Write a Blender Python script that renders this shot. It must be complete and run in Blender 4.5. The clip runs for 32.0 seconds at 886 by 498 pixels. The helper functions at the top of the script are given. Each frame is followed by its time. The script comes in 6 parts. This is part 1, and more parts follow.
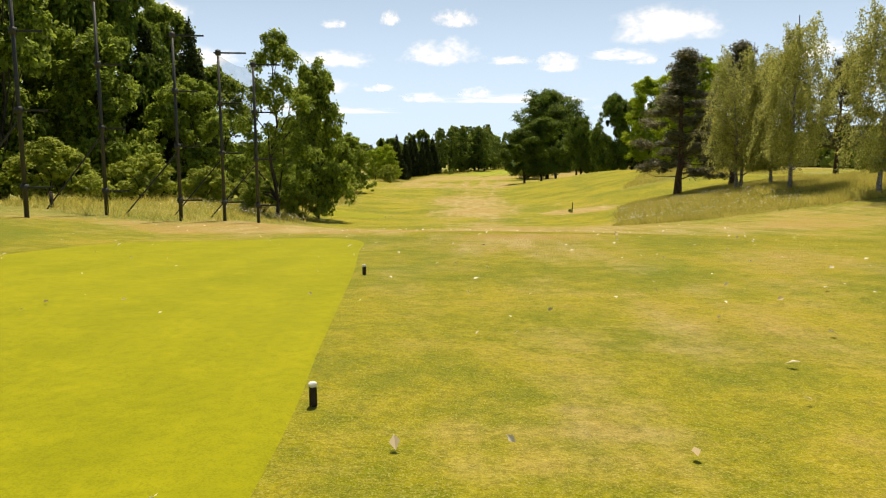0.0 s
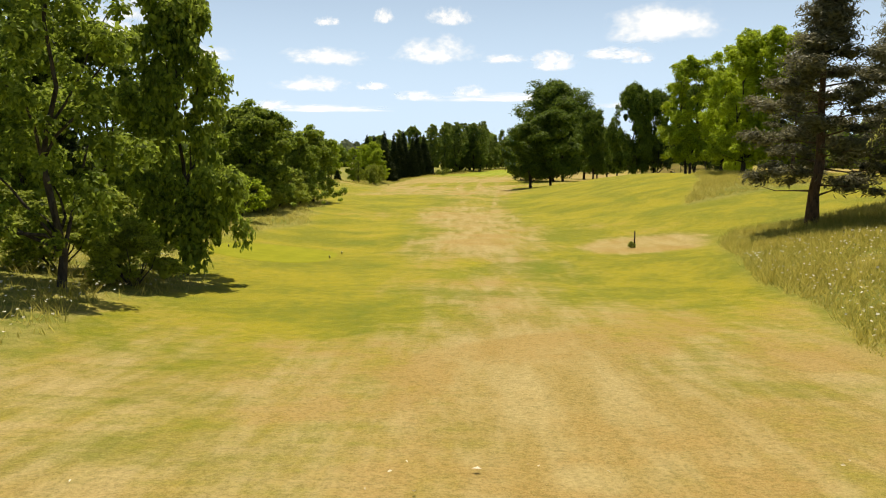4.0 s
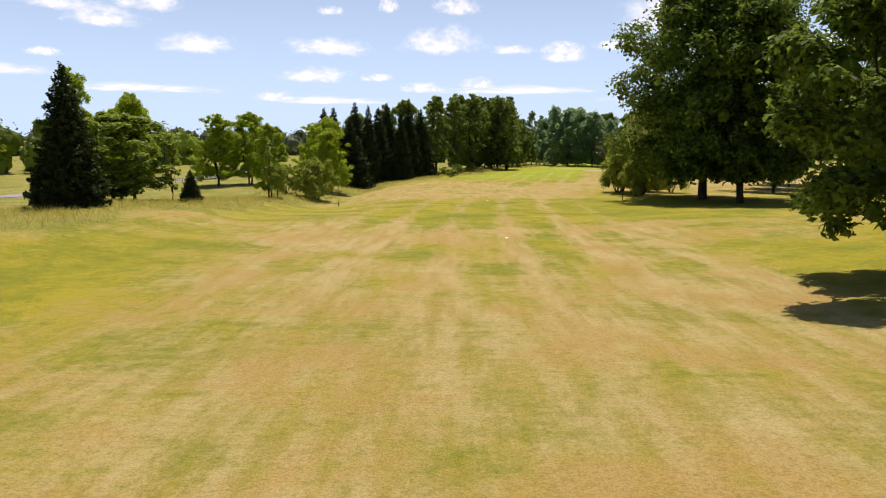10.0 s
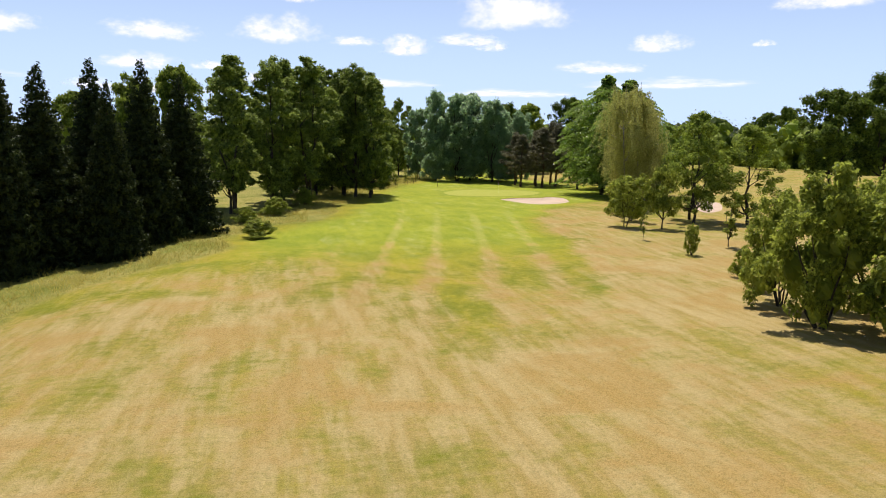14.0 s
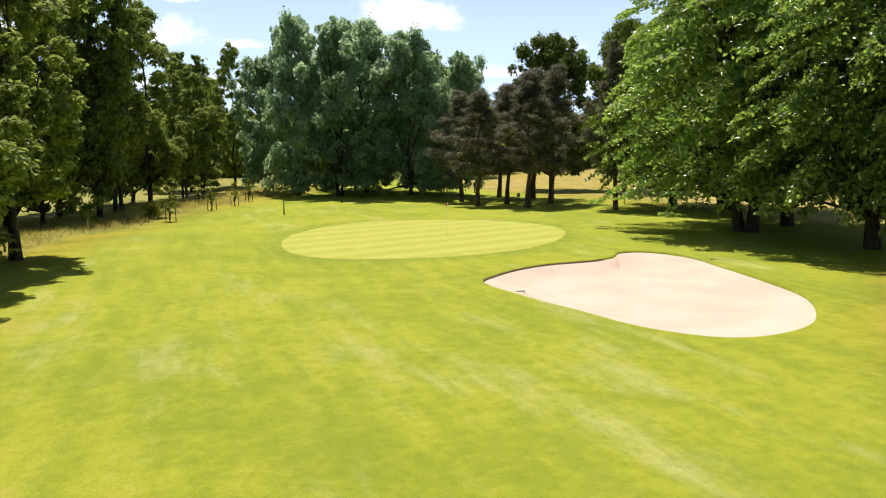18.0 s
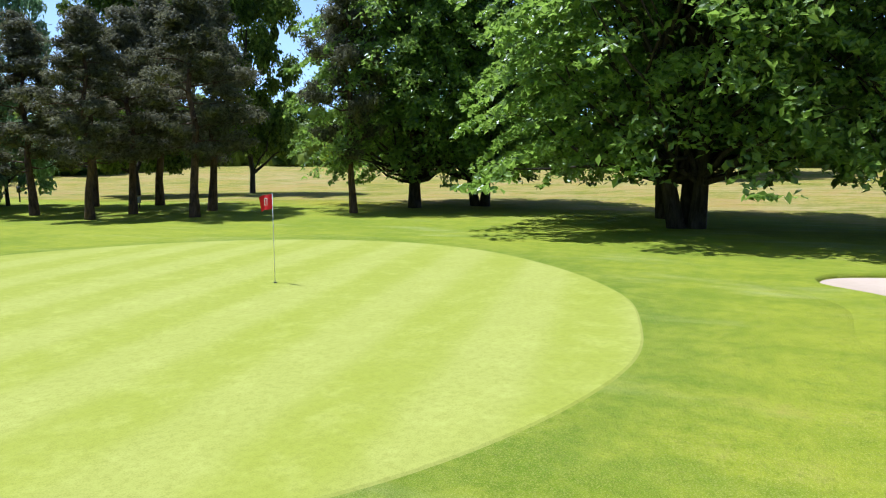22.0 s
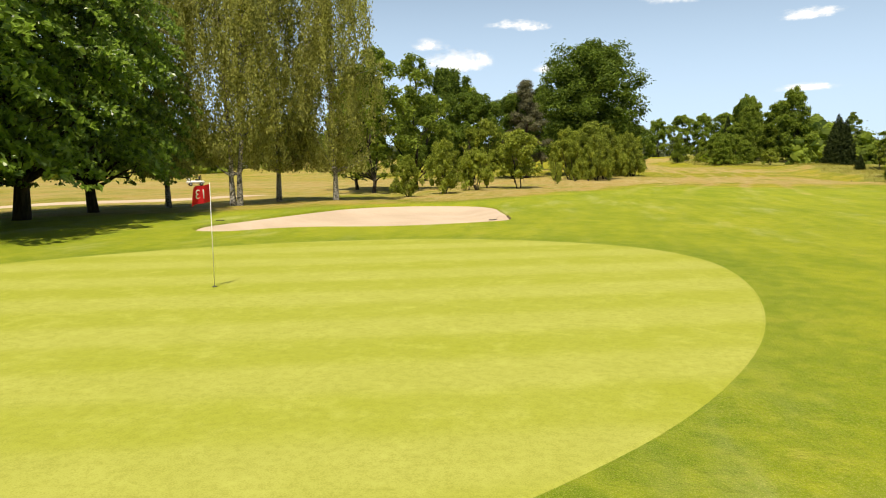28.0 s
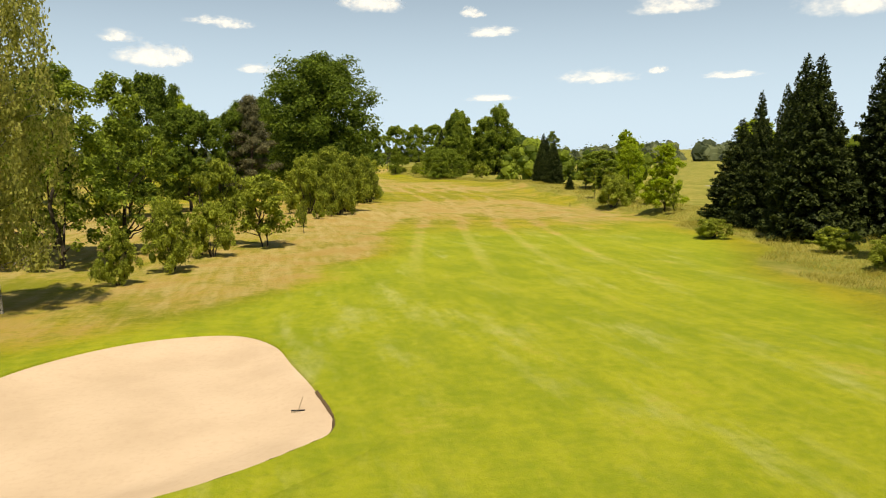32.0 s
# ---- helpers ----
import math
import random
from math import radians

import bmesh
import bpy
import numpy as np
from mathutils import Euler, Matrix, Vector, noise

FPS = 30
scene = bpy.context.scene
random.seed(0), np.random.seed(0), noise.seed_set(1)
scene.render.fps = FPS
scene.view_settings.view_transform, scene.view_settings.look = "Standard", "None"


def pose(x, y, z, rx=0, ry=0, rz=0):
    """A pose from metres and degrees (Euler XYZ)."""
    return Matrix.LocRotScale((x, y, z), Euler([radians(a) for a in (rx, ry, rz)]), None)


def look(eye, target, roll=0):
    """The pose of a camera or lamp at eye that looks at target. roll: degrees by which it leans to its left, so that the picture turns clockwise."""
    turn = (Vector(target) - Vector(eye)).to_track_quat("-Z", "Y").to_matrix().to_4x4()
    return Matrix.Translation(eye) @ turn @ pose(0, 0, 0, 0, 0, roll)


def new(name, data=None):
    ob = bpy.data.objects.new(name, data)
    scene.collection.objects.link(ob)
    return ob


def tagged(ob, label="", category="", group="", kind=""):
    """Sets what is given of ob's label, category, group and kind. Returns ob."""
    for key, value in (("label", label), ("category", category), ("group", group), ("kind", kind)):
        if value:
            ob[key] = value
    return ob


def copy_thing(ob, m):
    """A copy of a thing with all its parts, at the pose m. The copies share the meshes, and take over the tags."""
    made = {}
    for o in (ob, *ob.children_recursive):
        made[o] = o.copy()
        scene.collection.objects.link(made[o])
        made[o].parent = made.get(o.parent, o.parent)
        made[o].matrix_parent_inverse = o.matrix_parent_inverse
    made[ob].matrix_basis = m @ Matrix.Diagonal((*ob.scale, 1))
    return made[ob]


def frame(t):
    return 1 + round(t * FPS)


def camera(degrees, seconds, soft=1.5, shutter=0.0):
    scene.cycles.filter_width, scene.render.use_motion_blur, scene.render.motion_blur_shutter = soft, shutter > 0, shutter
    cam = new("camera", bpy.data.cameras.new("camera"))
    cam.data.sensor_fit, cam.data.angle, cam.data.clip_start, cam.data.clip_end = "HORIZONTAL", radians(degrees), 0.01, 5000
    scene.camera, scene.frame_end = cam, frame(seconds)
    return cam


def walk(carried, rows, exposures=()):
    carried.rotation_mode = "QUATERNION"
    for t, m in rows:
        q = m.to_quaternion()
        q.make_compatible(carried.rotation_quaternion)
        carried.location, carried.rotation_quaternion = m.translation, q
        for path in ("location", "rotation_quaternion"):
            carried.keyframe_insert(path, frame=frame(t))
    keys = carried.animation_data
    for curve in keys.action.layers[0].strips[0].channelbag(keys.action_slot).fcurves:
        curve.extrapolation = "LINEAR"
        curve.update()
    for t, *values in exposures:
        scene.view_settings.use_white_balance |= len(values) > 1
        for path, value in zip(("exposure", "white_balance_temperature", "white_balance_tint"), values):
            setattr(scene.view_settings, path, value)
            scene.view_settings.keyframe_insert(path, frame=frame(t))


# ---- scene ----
cam = camera(63.4, 32.0, 1.1)
PATH = [
    (0, (2.758, 6.438, 0.271), (2.595, 16.355, -1.001), -0.19),
    (0.5, (2.743, 8.701, 0.316), (2.586, 18.619, -0.954), -0.14),
    (1, (2.735, 11.288, 0.234), (2.597, 21.207, -1.031), -0.17),
    (1.5, (2.838, 13.562, 0.207), (2.716, 23.483, -1.036), -0.29),
    (2, (2.839, 16.789, 0.136), (2.738, 26.712, -1.103), -0.29),
    (2.5, (2.869, 19.984, 0.149), (2.775, 29.906, -1.099), -0.20),
    (3, (2.958, 23.745, 0.218), (2.863, 33.665, -1.044), -0.14),
    (3.5, (2.886, 28.117, 0.317), (2.810, 38.034, -0.967), -0.04),
    (5.5, (3.387, 50.969, 0.483), (3.291, 60.885, -0.812), 0.09),
    (6, (3.361, 57.377, 0.516), (3.255, 67.291, -0.788), 0.16),
    (6.5, (3.125, 65.248, 0.387), (3.002, 75.162, -0.916), 0.01),
    (7, (2.826, 74.013, 0.418), (2.696, 83.926, -0.896), 0.01),
    (7.5, (2.575, 84.254, 0.280), (2.434, 94.165, -1.041), -0.06),
    (8, (2.201, 95.441, 0.281), (2.070, 105.349, -1.069), -0.06),
    (8.5, (2.209, 107.519, 0.026), (2.063, 117.426, -1.331), 0.01),
    (9, (2.054, 120.198, -0.300), (1.888, 130.102, -1.669), -0.35),
    (9.5, (1.710, 133.043, -0.580), (1.542, 142.946, -1.959), -0.52),
    (10, (1.354, 145.647, -0.843), (1.203, 155.551, -2.214), 0.23),
    (10.5, (1.158, 158.204, -0.642), (1.074, 168.105, -2.039), 0.15),
    (11, (1.187, 170.908, -0.442), (1.256, 180.806, -1.864), 0.09),
    (11.5, (1.385, 183.542, -0.021), (1.706, 193.433, -1.458), -0.03),
    (12, (1.734, 196.256, 0.700), (2.340, 206.129, -0.771), 0.09),
    (12.5, (2.566, 208.979, 1.220), (3.434, 218.831, -0.263), -0.02),
    (13, (3.062, 220.780, 1.673), (4.266, 230.595, 0.181), 0.23),
    (13.5, (3.552, 232.268, 1.947), (5.152, 242.030, 0.480), 0.47),
    (14, (4.729, 243.520, 2.291), (6.714, 253.215, 0.853), 0.72),
    (14.5, (6.660, 254.669, 2.720), (9.000, 264.289, 1.309), 0.96),
    (16.5, (16.862, 299.073, 2.475), (19.702, 308.554, 1.046), -1.06),
    (17, (20.624, 311.212, 1.116), (23.493, 320.688, -0.290), -0.73),
    (17.5, (24.203, 323.007, -0.332), (27.140, 332.468, -1.697), -0.50),
    (18, (27.121, 333.347, -1.348), (30.407, 342.695, -2.700), -0.32),
    (18.5, (29.055, 340.892, -2.185), (32.875, 350.035, -3.528), -0.33),
    (19, (30.441, 346.273, -2.721), (34.913, 355.119, -4.048), -0.32),
    (19.5, (31.309, 350.507, -3.057), (36.502, 358.952, -4.374), -0.21),
    (20, (31.653, 354.243, -3.353), (37.516, 362.240, -4.652), -0.11),
    (20.5, (31.552, 357.688, -3.605), (38.163, 365.083, -4.872), -0.04),
    (21, (31.009, 360.370, -3.653), (38.337, 367.058, -4.907), -0.17),
    (21.5, (30.569, 362.931, -3.755), (38.565, 368.807, -4.994), -0.22),
    (22, (30.105, 365.254, -3.942), (38.700, 370.225, -5.136), -0.28),
    (22.5, (29.551, 367.681, -3.971), (38.698, 371.542, -5.165), -0.48),
    (23, (29.060, 369.962, -4.051), (38.650, 372.530, -5.254), -0.83),
    (23.5, (29.025, 372.448, -4.218), (38.887, 373.622, -5.390), -0.80),
    (24, (29.097, 374.773, -4.270), (39.026, 374.544, -5.435), -0.82),
    (24.5, (29.276, 377.262, -4.279), (39.038, 375.440, -5.448), -0.83),
    (26.5, (31.567, 386.275, -4.331), (37.906, 378.631, -5.506), -0.71),
    (27, (32.758, 388.036, -4.342), (37.682, 379.411, -5.509), -0.67),
    (27.5, (33.991, 389.685, -4.319), (37.401, 380.358, -5.491), -0.79),
    (28, (35.496, 391.035, -4.346), (37.309, 381.269, -5.500), -0.72),
    (28.5, (37.165, 392.117, -4.358), (37.500, 382.188, -5.500), -0.66),
    (29, (38.773, 392.871, -4.372), (37.885, 382.974, -5.497), -0.66),
    (29.5, (40.091, 393.200, -4.392), (38.334, 383.420, -5.516), -0.73),
    (30, (40.900, 392.158, -3.788), (39.071, 382.391, -4.918), -0.58),
    (30.5, (41.293, 389.885, -2.791), (39.374, 380.137, -3.931), -0.32),
    (31, (41.089, 386.584, -1.756), (39.058, 376.861, -2.909), -0.38),
    (31.5, (40.408, 382.576, -0.990), (38.324, 372.864, -2.143), -0.59),
    (32, (39.307, 377.717, -0.236), (37.202, 368.012, -1.408), -0.55),
]
EXPOSURES = [(0, 0.3, 7500, 12), (6, 0.19, 7200, 10), (9, 0.16, 6900, 17), (12, 0.2, 6600, 20), (15, 0.23, 6300, 21), (17.5, 0.56, 6500, 23), (20, 0.54, 5250, 5), (22, 0.53, 5150, 14), (24, 0.53, 5100, 18), (27, 0.39, 5900, 9), (29, 0.23, 8100, 10), (32, 0.19, 8100, 8)]
walk(cam, [(t, look(eye, target, roll)) for t, eye, target, roll in PATH], EXPOSURES)


# ---- light ----
SUN_EL, SUN_AZ = 65.5, 3.0   # degrees; azimuth clockwise from +y
world = bpy.data.worlds.new("sky")
scene.world = world
world.use_nodes = True
wn, wl = world.node_tree.nodes, world.node_tree.links
wn.clear()
sky = wn.new("ShaderNodeTexSky")
sky.sky_type = "NISHITA"
sky.sun_disc = False
sky.sun_elevation = radians(SUN_EL)
sky.sun_rotation = radians(SUN_AZ)
sky.altitude = 100
sky.air_density = 1.0
sky.dust_density = 0.8
sky.ozone_density = 1.0
wb = wn.new("ShaderNodeBackground")
wb.inputs["Strength"].default_value = 0.072
wo = wn.new("ShaderNodeOutputWorld")
wc = wn.new("ShaderNodeTexCoord")
ws = wn.new("ShaderNodeSeparateXYZ")
wl.new(wc.outputs["Generated"], ws.inputs[0])
wr = wn.new("ShaderNodeMapRange")   # summer haze, thickest at the horizon
wr.interpolation_type = "SMOOTHSTEP"
for k, v in ((1, -0.02), (2, 0.42), (3, 0.86), (4, 0.0)):
    wr.inputs[k].default_value = v
wl.new(ws.outputs[2], wr.inputs[0])
wx = wn.new("ShaderNodeMix")
wx.data_type = "RGBA"
wl.new(wr.outputs[0], wx.inputs[0])
wl.new(sky.outputs[0], wx.inputs[6])
wx.inputs[7].default_value = (7.9, 11.0, 15.4, 1)
wl.new(wx.outputs[2], wb.inputs[0])
wl.new(wb.outputs[0], wo.inputs[0])

sun_data = bpy.data.lights.new("sun", "SUN")
sun_data.energy = 4.9
sun_data.angle = radians(0.55)
sun_data.color = (1.0, 0.95, 0.86)
sun = new("sun", sun_data)
sun.matrix_basis = look((0, 0, 200), (-200 * math.sin(radians(SUN_AZ)) / math.tan(radians(SUN_EL)), -200 * math.cos(radians(SUN_AZ)) / math.tan(radians(SUN_EL)), 0))


# ---- materials ----
class Nodes:
    """A small writer of node trees."""

    def __init__(self, name):
        self.mat = bpy.data.materials.new(name)
        self.mat.use_nodes = True
        self.t = self.mat.node_tree
        self.t.nodes.clear()
        self.out = self.t.nodes.new("ShaderNodeOutputMaterial")

    def add(self, kind, **inputs):
        n = self.t.nodes.new(kind)
        for k, v in inputs.items():
            self.put(n, k, v)
        return n

    def put(self, n, key, v):
        s = n.inputs[int(key[1:])] if key[0] == "i" and key[1:].isdigit() else n.inputs[key.replace("_", " ")]
        if isinstance(v, bpy.types.NodeSocket):
            self.t.links.new(v, s)
        else:
            s.default_value = v

    def math(self, op, a, b=0.0, clamp=False):
        n = self.add("ShaderNodeMath", i0=a, i1=b)
        n.operation = op
        n.use_clamp = clamp
        return n.outputs[0]

    def mix(self, f, a, b, blend="MIX"):
        n = self.t.nodes.new("ShaderNodeMix")
        n.data_type = "RGBA"
        n.blend_type = blend
        for s, v in ((0, f), (6, a), (7, b)):
            if isinstance(v, bpy.types.NodeSocket):
                self.t.links.new(v, n.inputs[s])
            else:
                n.inputs[s].default_value = v if s == 0 else (*v, 1) if len(v) == 3 else v
        return n.outputs[2]

    def ramp(self, f, lo, hi):
        n = self.t.nodes.new("ShaderNodeMapRange")
        n.interpolation_type = "SMOOTHSTEP"
        for s, v in ((0, f), (1, lo), (2, hi), (3, 0.0), (4, 1.0)):
            if isinstance(v, bpy.types.NodeSocket):
                self.t.links.new(v, n.inputs[s])
            else:
                n.inputs[s].default_value = v
        return n.outputs[0]

    def coords(self, scale=(1, 1, 1), turn=0.0):
        c = self.t.nodes.new("ShaderNodeTexCoord").outputs["Object"]
        m = self.t.nodes.new("ShaderNodeMapping")
        m.inputs["Scale"].default_value = scale
        m.inputs["Rotation"].default_value = (0, 0, turn)
        self.t.links.new(c, m.inputs[0])
        return m.outputs[0]

    def noise(self, scale, detail=3.0, rough=0.55, vec=None, distort=0.0):
        n = self.t.nodes.new("ShaderNodeTexNoise")
        n.inputs["Scale"].default_value = scale
        n.inputs["Detail"].default_value = detail
        n.inputs["Roughness"].default_value = rough
        n.inputs["Distortion"].default_value = distort
        self.t.links.new(vec if vec is not None else self.coords(), n.inputs["Vector"])
        return n.outputs["Fac"]

    def attr(self, name):
        n = self.t.nodes.new("ShaderNodeAttribute")
        n.attribute_name = name
        return n.outputs["Fac"]

    def bump(self, height, strength=0.4, distance=0.05):
        return self.add("ShaderNodeBump", Strength=strength, Distance=distance, Height=height).outputs[0]

    def surface(self, color, rough=0.8, metal=0.0, normal=None, spec=0.3):
        b = self.t.nodes.new("ShaderNodeBsdfPrincipled")
        for k, v in (("Base Color", color), ("Roughness", rough), ("Metallic", metal), ("Specular IOR Level", spec)):
            if isinstance(v, bpy.types.NodeSocket):
                self.t.links.new(v, b.inputs[k])
            else:
                b.inputs[k].default_value = (*v, 1) if k == "Base Color" else v
        if normal is not None:
            self.t.links.new(normal, b.inputs["Normal"])
        self.t.links.new(b.outputs[0], self.out.inputs[0])
        return self.mat


def plain(name, color, rough=0.6, metal=0.0, vary=0.25, scale=6.0, bump=0.15, spec=0.3):
    """A worn surface: two scales of noise over one colour."""
    n = Nodes(name)
    a, b = n.noise(scale, 4), n.noise(scale * 9, 2)
    f = n.math("ADD", n.math("MULTIPLY", a, 0.7), n.math("MULTIPLY", b, 0.3))
    dark = tuple(c * (1 - vary) for c in color)
    light = tuple(min(1, c * (1 + vary)) for c in color)
    return n.surface(n.mix(f, dark, light), n.math("ADD", n.math("MULTIPLY", b, 0.2), rough - 0.1), metal, n.bump(b, bump, 0.01), spec)


def leaf_mat(name, dark, light, glow=0.35, gloss=0.05, rough=0.55):
    """Leaves: each one a shade of its own, letting some light through."""
    n = Nodes(name)
    isle = n.t.nodes.new("ShaderNodeNewGeometry").outputs["Random Per Island"]
    ob = n.t.nodes.new("ShaderNodeObjectInfo").outputs["Random"]
    big = n.noise(0.45, 2)
    f = n.math("ADD", n.math("MULTIPLY", isle, 0.55), n.math("ADD", n.math("MULTIPLY", big, 0.5), n.math("MULTIPLY", ob, 0.12)))
    col = n.mix(n.ramp(f, 0.24, 0.82), dark, light)
    bs = n.t.nodes.new("ShaderNodeBsdfPrincipled")
    n.t.links.new(col, bs.inputs["Base Color"])
    bs.inputs["Roughness"].default_value = rough
    bs.inputs["Specular IOR Level"].default_value = gloss * 2
    tr = n.t.nodes.new("ShaderNodeBsdfTranslucent")
    n.t.links.new(n.mix(0.5, col, tuple(min(1, c * 1.6) for c in light)), tr.inputs[0])
    mx = n.t.nodes.new("ShaderNodeMixShader")
    mx.inputs[0].default_value = glow
    n.t.links.new(bs.outputs[0], mx.inputs[1])
    n.t.links.new(tr.outputs[0], mx.inputs[2])
    n.t.links.new(mx.outputs[0], n.out.inputs[0])
    return n.mat


def bark_mat(name, dark, light, birch=False):
    n = Nodes(name)
    v = n.coords((1, 1, 0.25) if not birch else (1, 1, 2.5))
    a, b = n.noise(7, 5, 0.6, v, 0.6), n.noise(34, 3, 0.6, v)
    f = n.ramp(n.math("ADD", n.math("MULTIPLY", a, 0.75), n.math("MULTIPLY", b, 0.25)), 0.42 if birch else 0.3, 0.56 if birch else 0.72)
    return n.surface(n.mix(f, dark, light), 0.9, 0, n.bump(f, 0.7, 0.04), 0.2)


L_OAK = leaf_mat("oak_leaves", (0.014, 0.030, 0.005), (0.165, 0.235, 0.03), 0.34)
L_BEECH = leaf_mat("beech_leaves", (0.022, 0.056, 0.010), (0.27, 0.39, 0.055), 0.48, 0.3, 0.35)
L_POPLAR = leaf_mat("poplar_leaves", (0.024, 0.046, 0.010), (0.27, 0.34, 0.065), 0.42)
L_BRIGHT = leaf_mat("bright_leaves", (0.11, 0.165, 0.010), (0.41, 0.50, 0.04), 0.46)
L_WILLOW = leaf_mat("willow_leaves", (0.028, 0.056, 0.008), (0.29, 0.365, 0.05), 0.44)
L_SPRUCE = leaf_mat("spruce_needles", (0.010, 0.020, 0.008), (0.075, 0.098, 0.026), 0.12)
L_PINE = leaf_mat("pine_needles", (0.036, 0.042, 0.022), (0.19, 0.18, 0.09), 0.3, 0.06)
L_BIRCH = leaf_mat("birch_leaves", (0.09, 0.105, 0.025), (0.46, 0.46, 0.13), 0.5)
L_BUSH = leaf_mat("bush_leaves", (0.06, 0.088, 0.012), (0.36, 0.41, 0.06), 0.42)
L_GROVE = leaf_mat("grove_leaves", (0.07, 0.13, 0.07), (0.36, 0.49, 0.24), 0.56, 0.25, 0.45)
L_FAR = leaf_mat("far_leaves", (0.05, 0.068, 0.035), (0.14, 0.165, 0.08), 0.25)
BARK = bark_mat("bark", (0.025, 0.02, 0.015), (0.10, 0.082, 0.06))
BARK_PINE = bark_mat("pine_bark", (0.045, 0.03, 0.022), (0.19, 0.12, 0.075))
BARK_BIRCH = bark_mat("birch_bark", (0.06, 0.052, 0.045), (0.5, 0.47, 0.41), True)


def grass_mat():
    n = Nodes("fairway_grass")
    rough, dry, stripe, lush, fringe = (n.attr(k) for k in ("rough", "dry", "stripe", "lush", "fringe"))
    along = n.coords((1, 0.16, 1))
    across = n.coords((0.35, 1, 1))
    big = n.noise(0.06, 4, 0.6)
    patch = n.noise(0.21, 5, 0.62, None, 0.4)
    mid = n.noise(0.4, 4, 0.62, across)
    lines = n.noise(1.2, 4, 0.62, along)
    hatch = n.noise(1.5, 4, 0.7, n.coords((0.3, 1.6, 1), 0.1))
    small = n.noise(2.3, 5, 0.68)
    tuft = n.noise(5.5, 4, 0.72)
    fine = n.noise(16, 4, 0.75)
    grain = n.noise(70, 2, 0.7)
    f = n.math("ADD", n.math("MULTIPLY", big, 0.7), n.math("MULTIPLY", patch, 0.9))
    f = n.math("ADD", f, n.math("MULTIPLY", mid, 0.35))
    f = n.math("ADD", f, n.math("MULTIPLY", lines, 0.55))
    f = n.math("ADD", f, n.math("MULTIPLY", hatch, 0.42))
    f = n.math("ADD", f, n.math("MULTIPLY", small, 0.4))
    f = n.math("SUBTRACT", f, 1.69)
    f = n.math("ADD", f, dry)
    f = n.math("ADD", f, n.math("MULTIPLY", n.math("SUBTRACT", stripe, 0.45), 0.38))
    straw_f = n.math("MULTIPLY", n.ramp(f, 0.28, 0.80), 0.94)
    green = n.mix(n.ramp(n.math("ADD", n.math("MULTIPLY", patch, 0.6), n.math("MULTIPLY", small, 0.4)), 0.38, 0.62), (0.165, 0.185, 0.004), (0.345, 0.295, 0.010))
    vivid = n.ramp(n.noise(0.3, 4, 0.6, n.coords((1, 0.6, 1), 0.7)), 0.54, 0.68)
    green = n.mix(n.math("MULTIPLY", vivid, 0.4), green, (0.12, 0.18, 0.008))
    lushc = n.mix(n.ramp(n.math("ADD", n.math("MULTIPLY", small, 0.35), n.math("ADD", n.math("MULTIPLY", patch, 0.35), n.math("MULTIPLY", lines, 0.3))), 0.4, 0.62), (0.175, 0.245, 0.005), (0.295, 0.335, 0.014))
    pale = n.math("MULTIPLY", n.ramp(n.noise(0.5, 5, 0.68, n.coords((1, 0.3, 1), 0.5)), 0.52, 0.74), 0.55)
    lushc = n.mix(pale, lushc, (0.42, 0.43, 0.17))
    lushc = n.mix(n.math("MULTIPLY", n.ramp(stripe, 0.5, 0.9), 0.42), lushc, (0.40, 0.39, 0.10))
    lushc = n.mix(n.math("MULTIPLY", n.ramp(tuft, 0.5, 0.7), 0.35), lushc, (0.13, 0.20, 0.005))
    green = n.mix(n.math("MULTIPLY", lush, 0.92), green, lushc)
    straw = n.mix(n.ramp(lines, 0.35, 0.65), (0.375, 0.26, 0.085), (0.475, 0.36, 0.16))
    straw = n.mix(n.math("MULTIPLY", n.ramp(patch, 0.48, 0.62), 0.7), straw, (0.39, 0.24, 0.075))
    col = n.mix(straw_f, green, straw)
    tall = n.mix(n.ramp(n.math("ADD", n.math("MULTIPLY", small, 0.45), n.math("MULTIPLY", patch, 0.55)), 0.36, 0.64), (0.13, 0.165, 0.015), (0.34, 0.29, 0.075))
    col = n.mix(rough, col, tall)
    col = n.mix(n.math("MULTIPLY", fringe, 0.55), col, n.mix(n.ramp(small, 0.4, 0.65), (0.10, 0.175, 0.008), (0.19, 0.25, 0.02)))
    calm = n.math("SUBTRACT", 1.0, n.math("MULTIPLY", lush, 0.72))
    col = n.mix(n.math("MULTIPLY", n.math("MULTIPLY", n.ramp(tuft, 0.46, 0.68), 0.42), calm), col, n.mix(0.65, col, (0.07, 0.085, 0.006)))
    col = n.mix(n.math("MULTIPLY", n.math("MULTIPLY", n.ramp(fine, 0.38, 0.66), 0.6), calm), col, n.mix(0.62, col, (0.05, 0.06, 0.003)))
    col = n.mix(n.math("MULTIPLY", n.ramp(grain, 0.45, 0.72), 0.55), col, n.mix(0.55, col, (0.66, 0.56, 0.2)))
    h = n.math("ADD", n.math("MULTIPLY", fine, 0.7), n.math("ADD", n.math("MULTIPLY", small, 0.7), n.math("MULTIPLY", tuft, 0.6)))
    return n.surface(col, 0.95, 0, n.bump(h, 0.75, 0.1), 0.12)


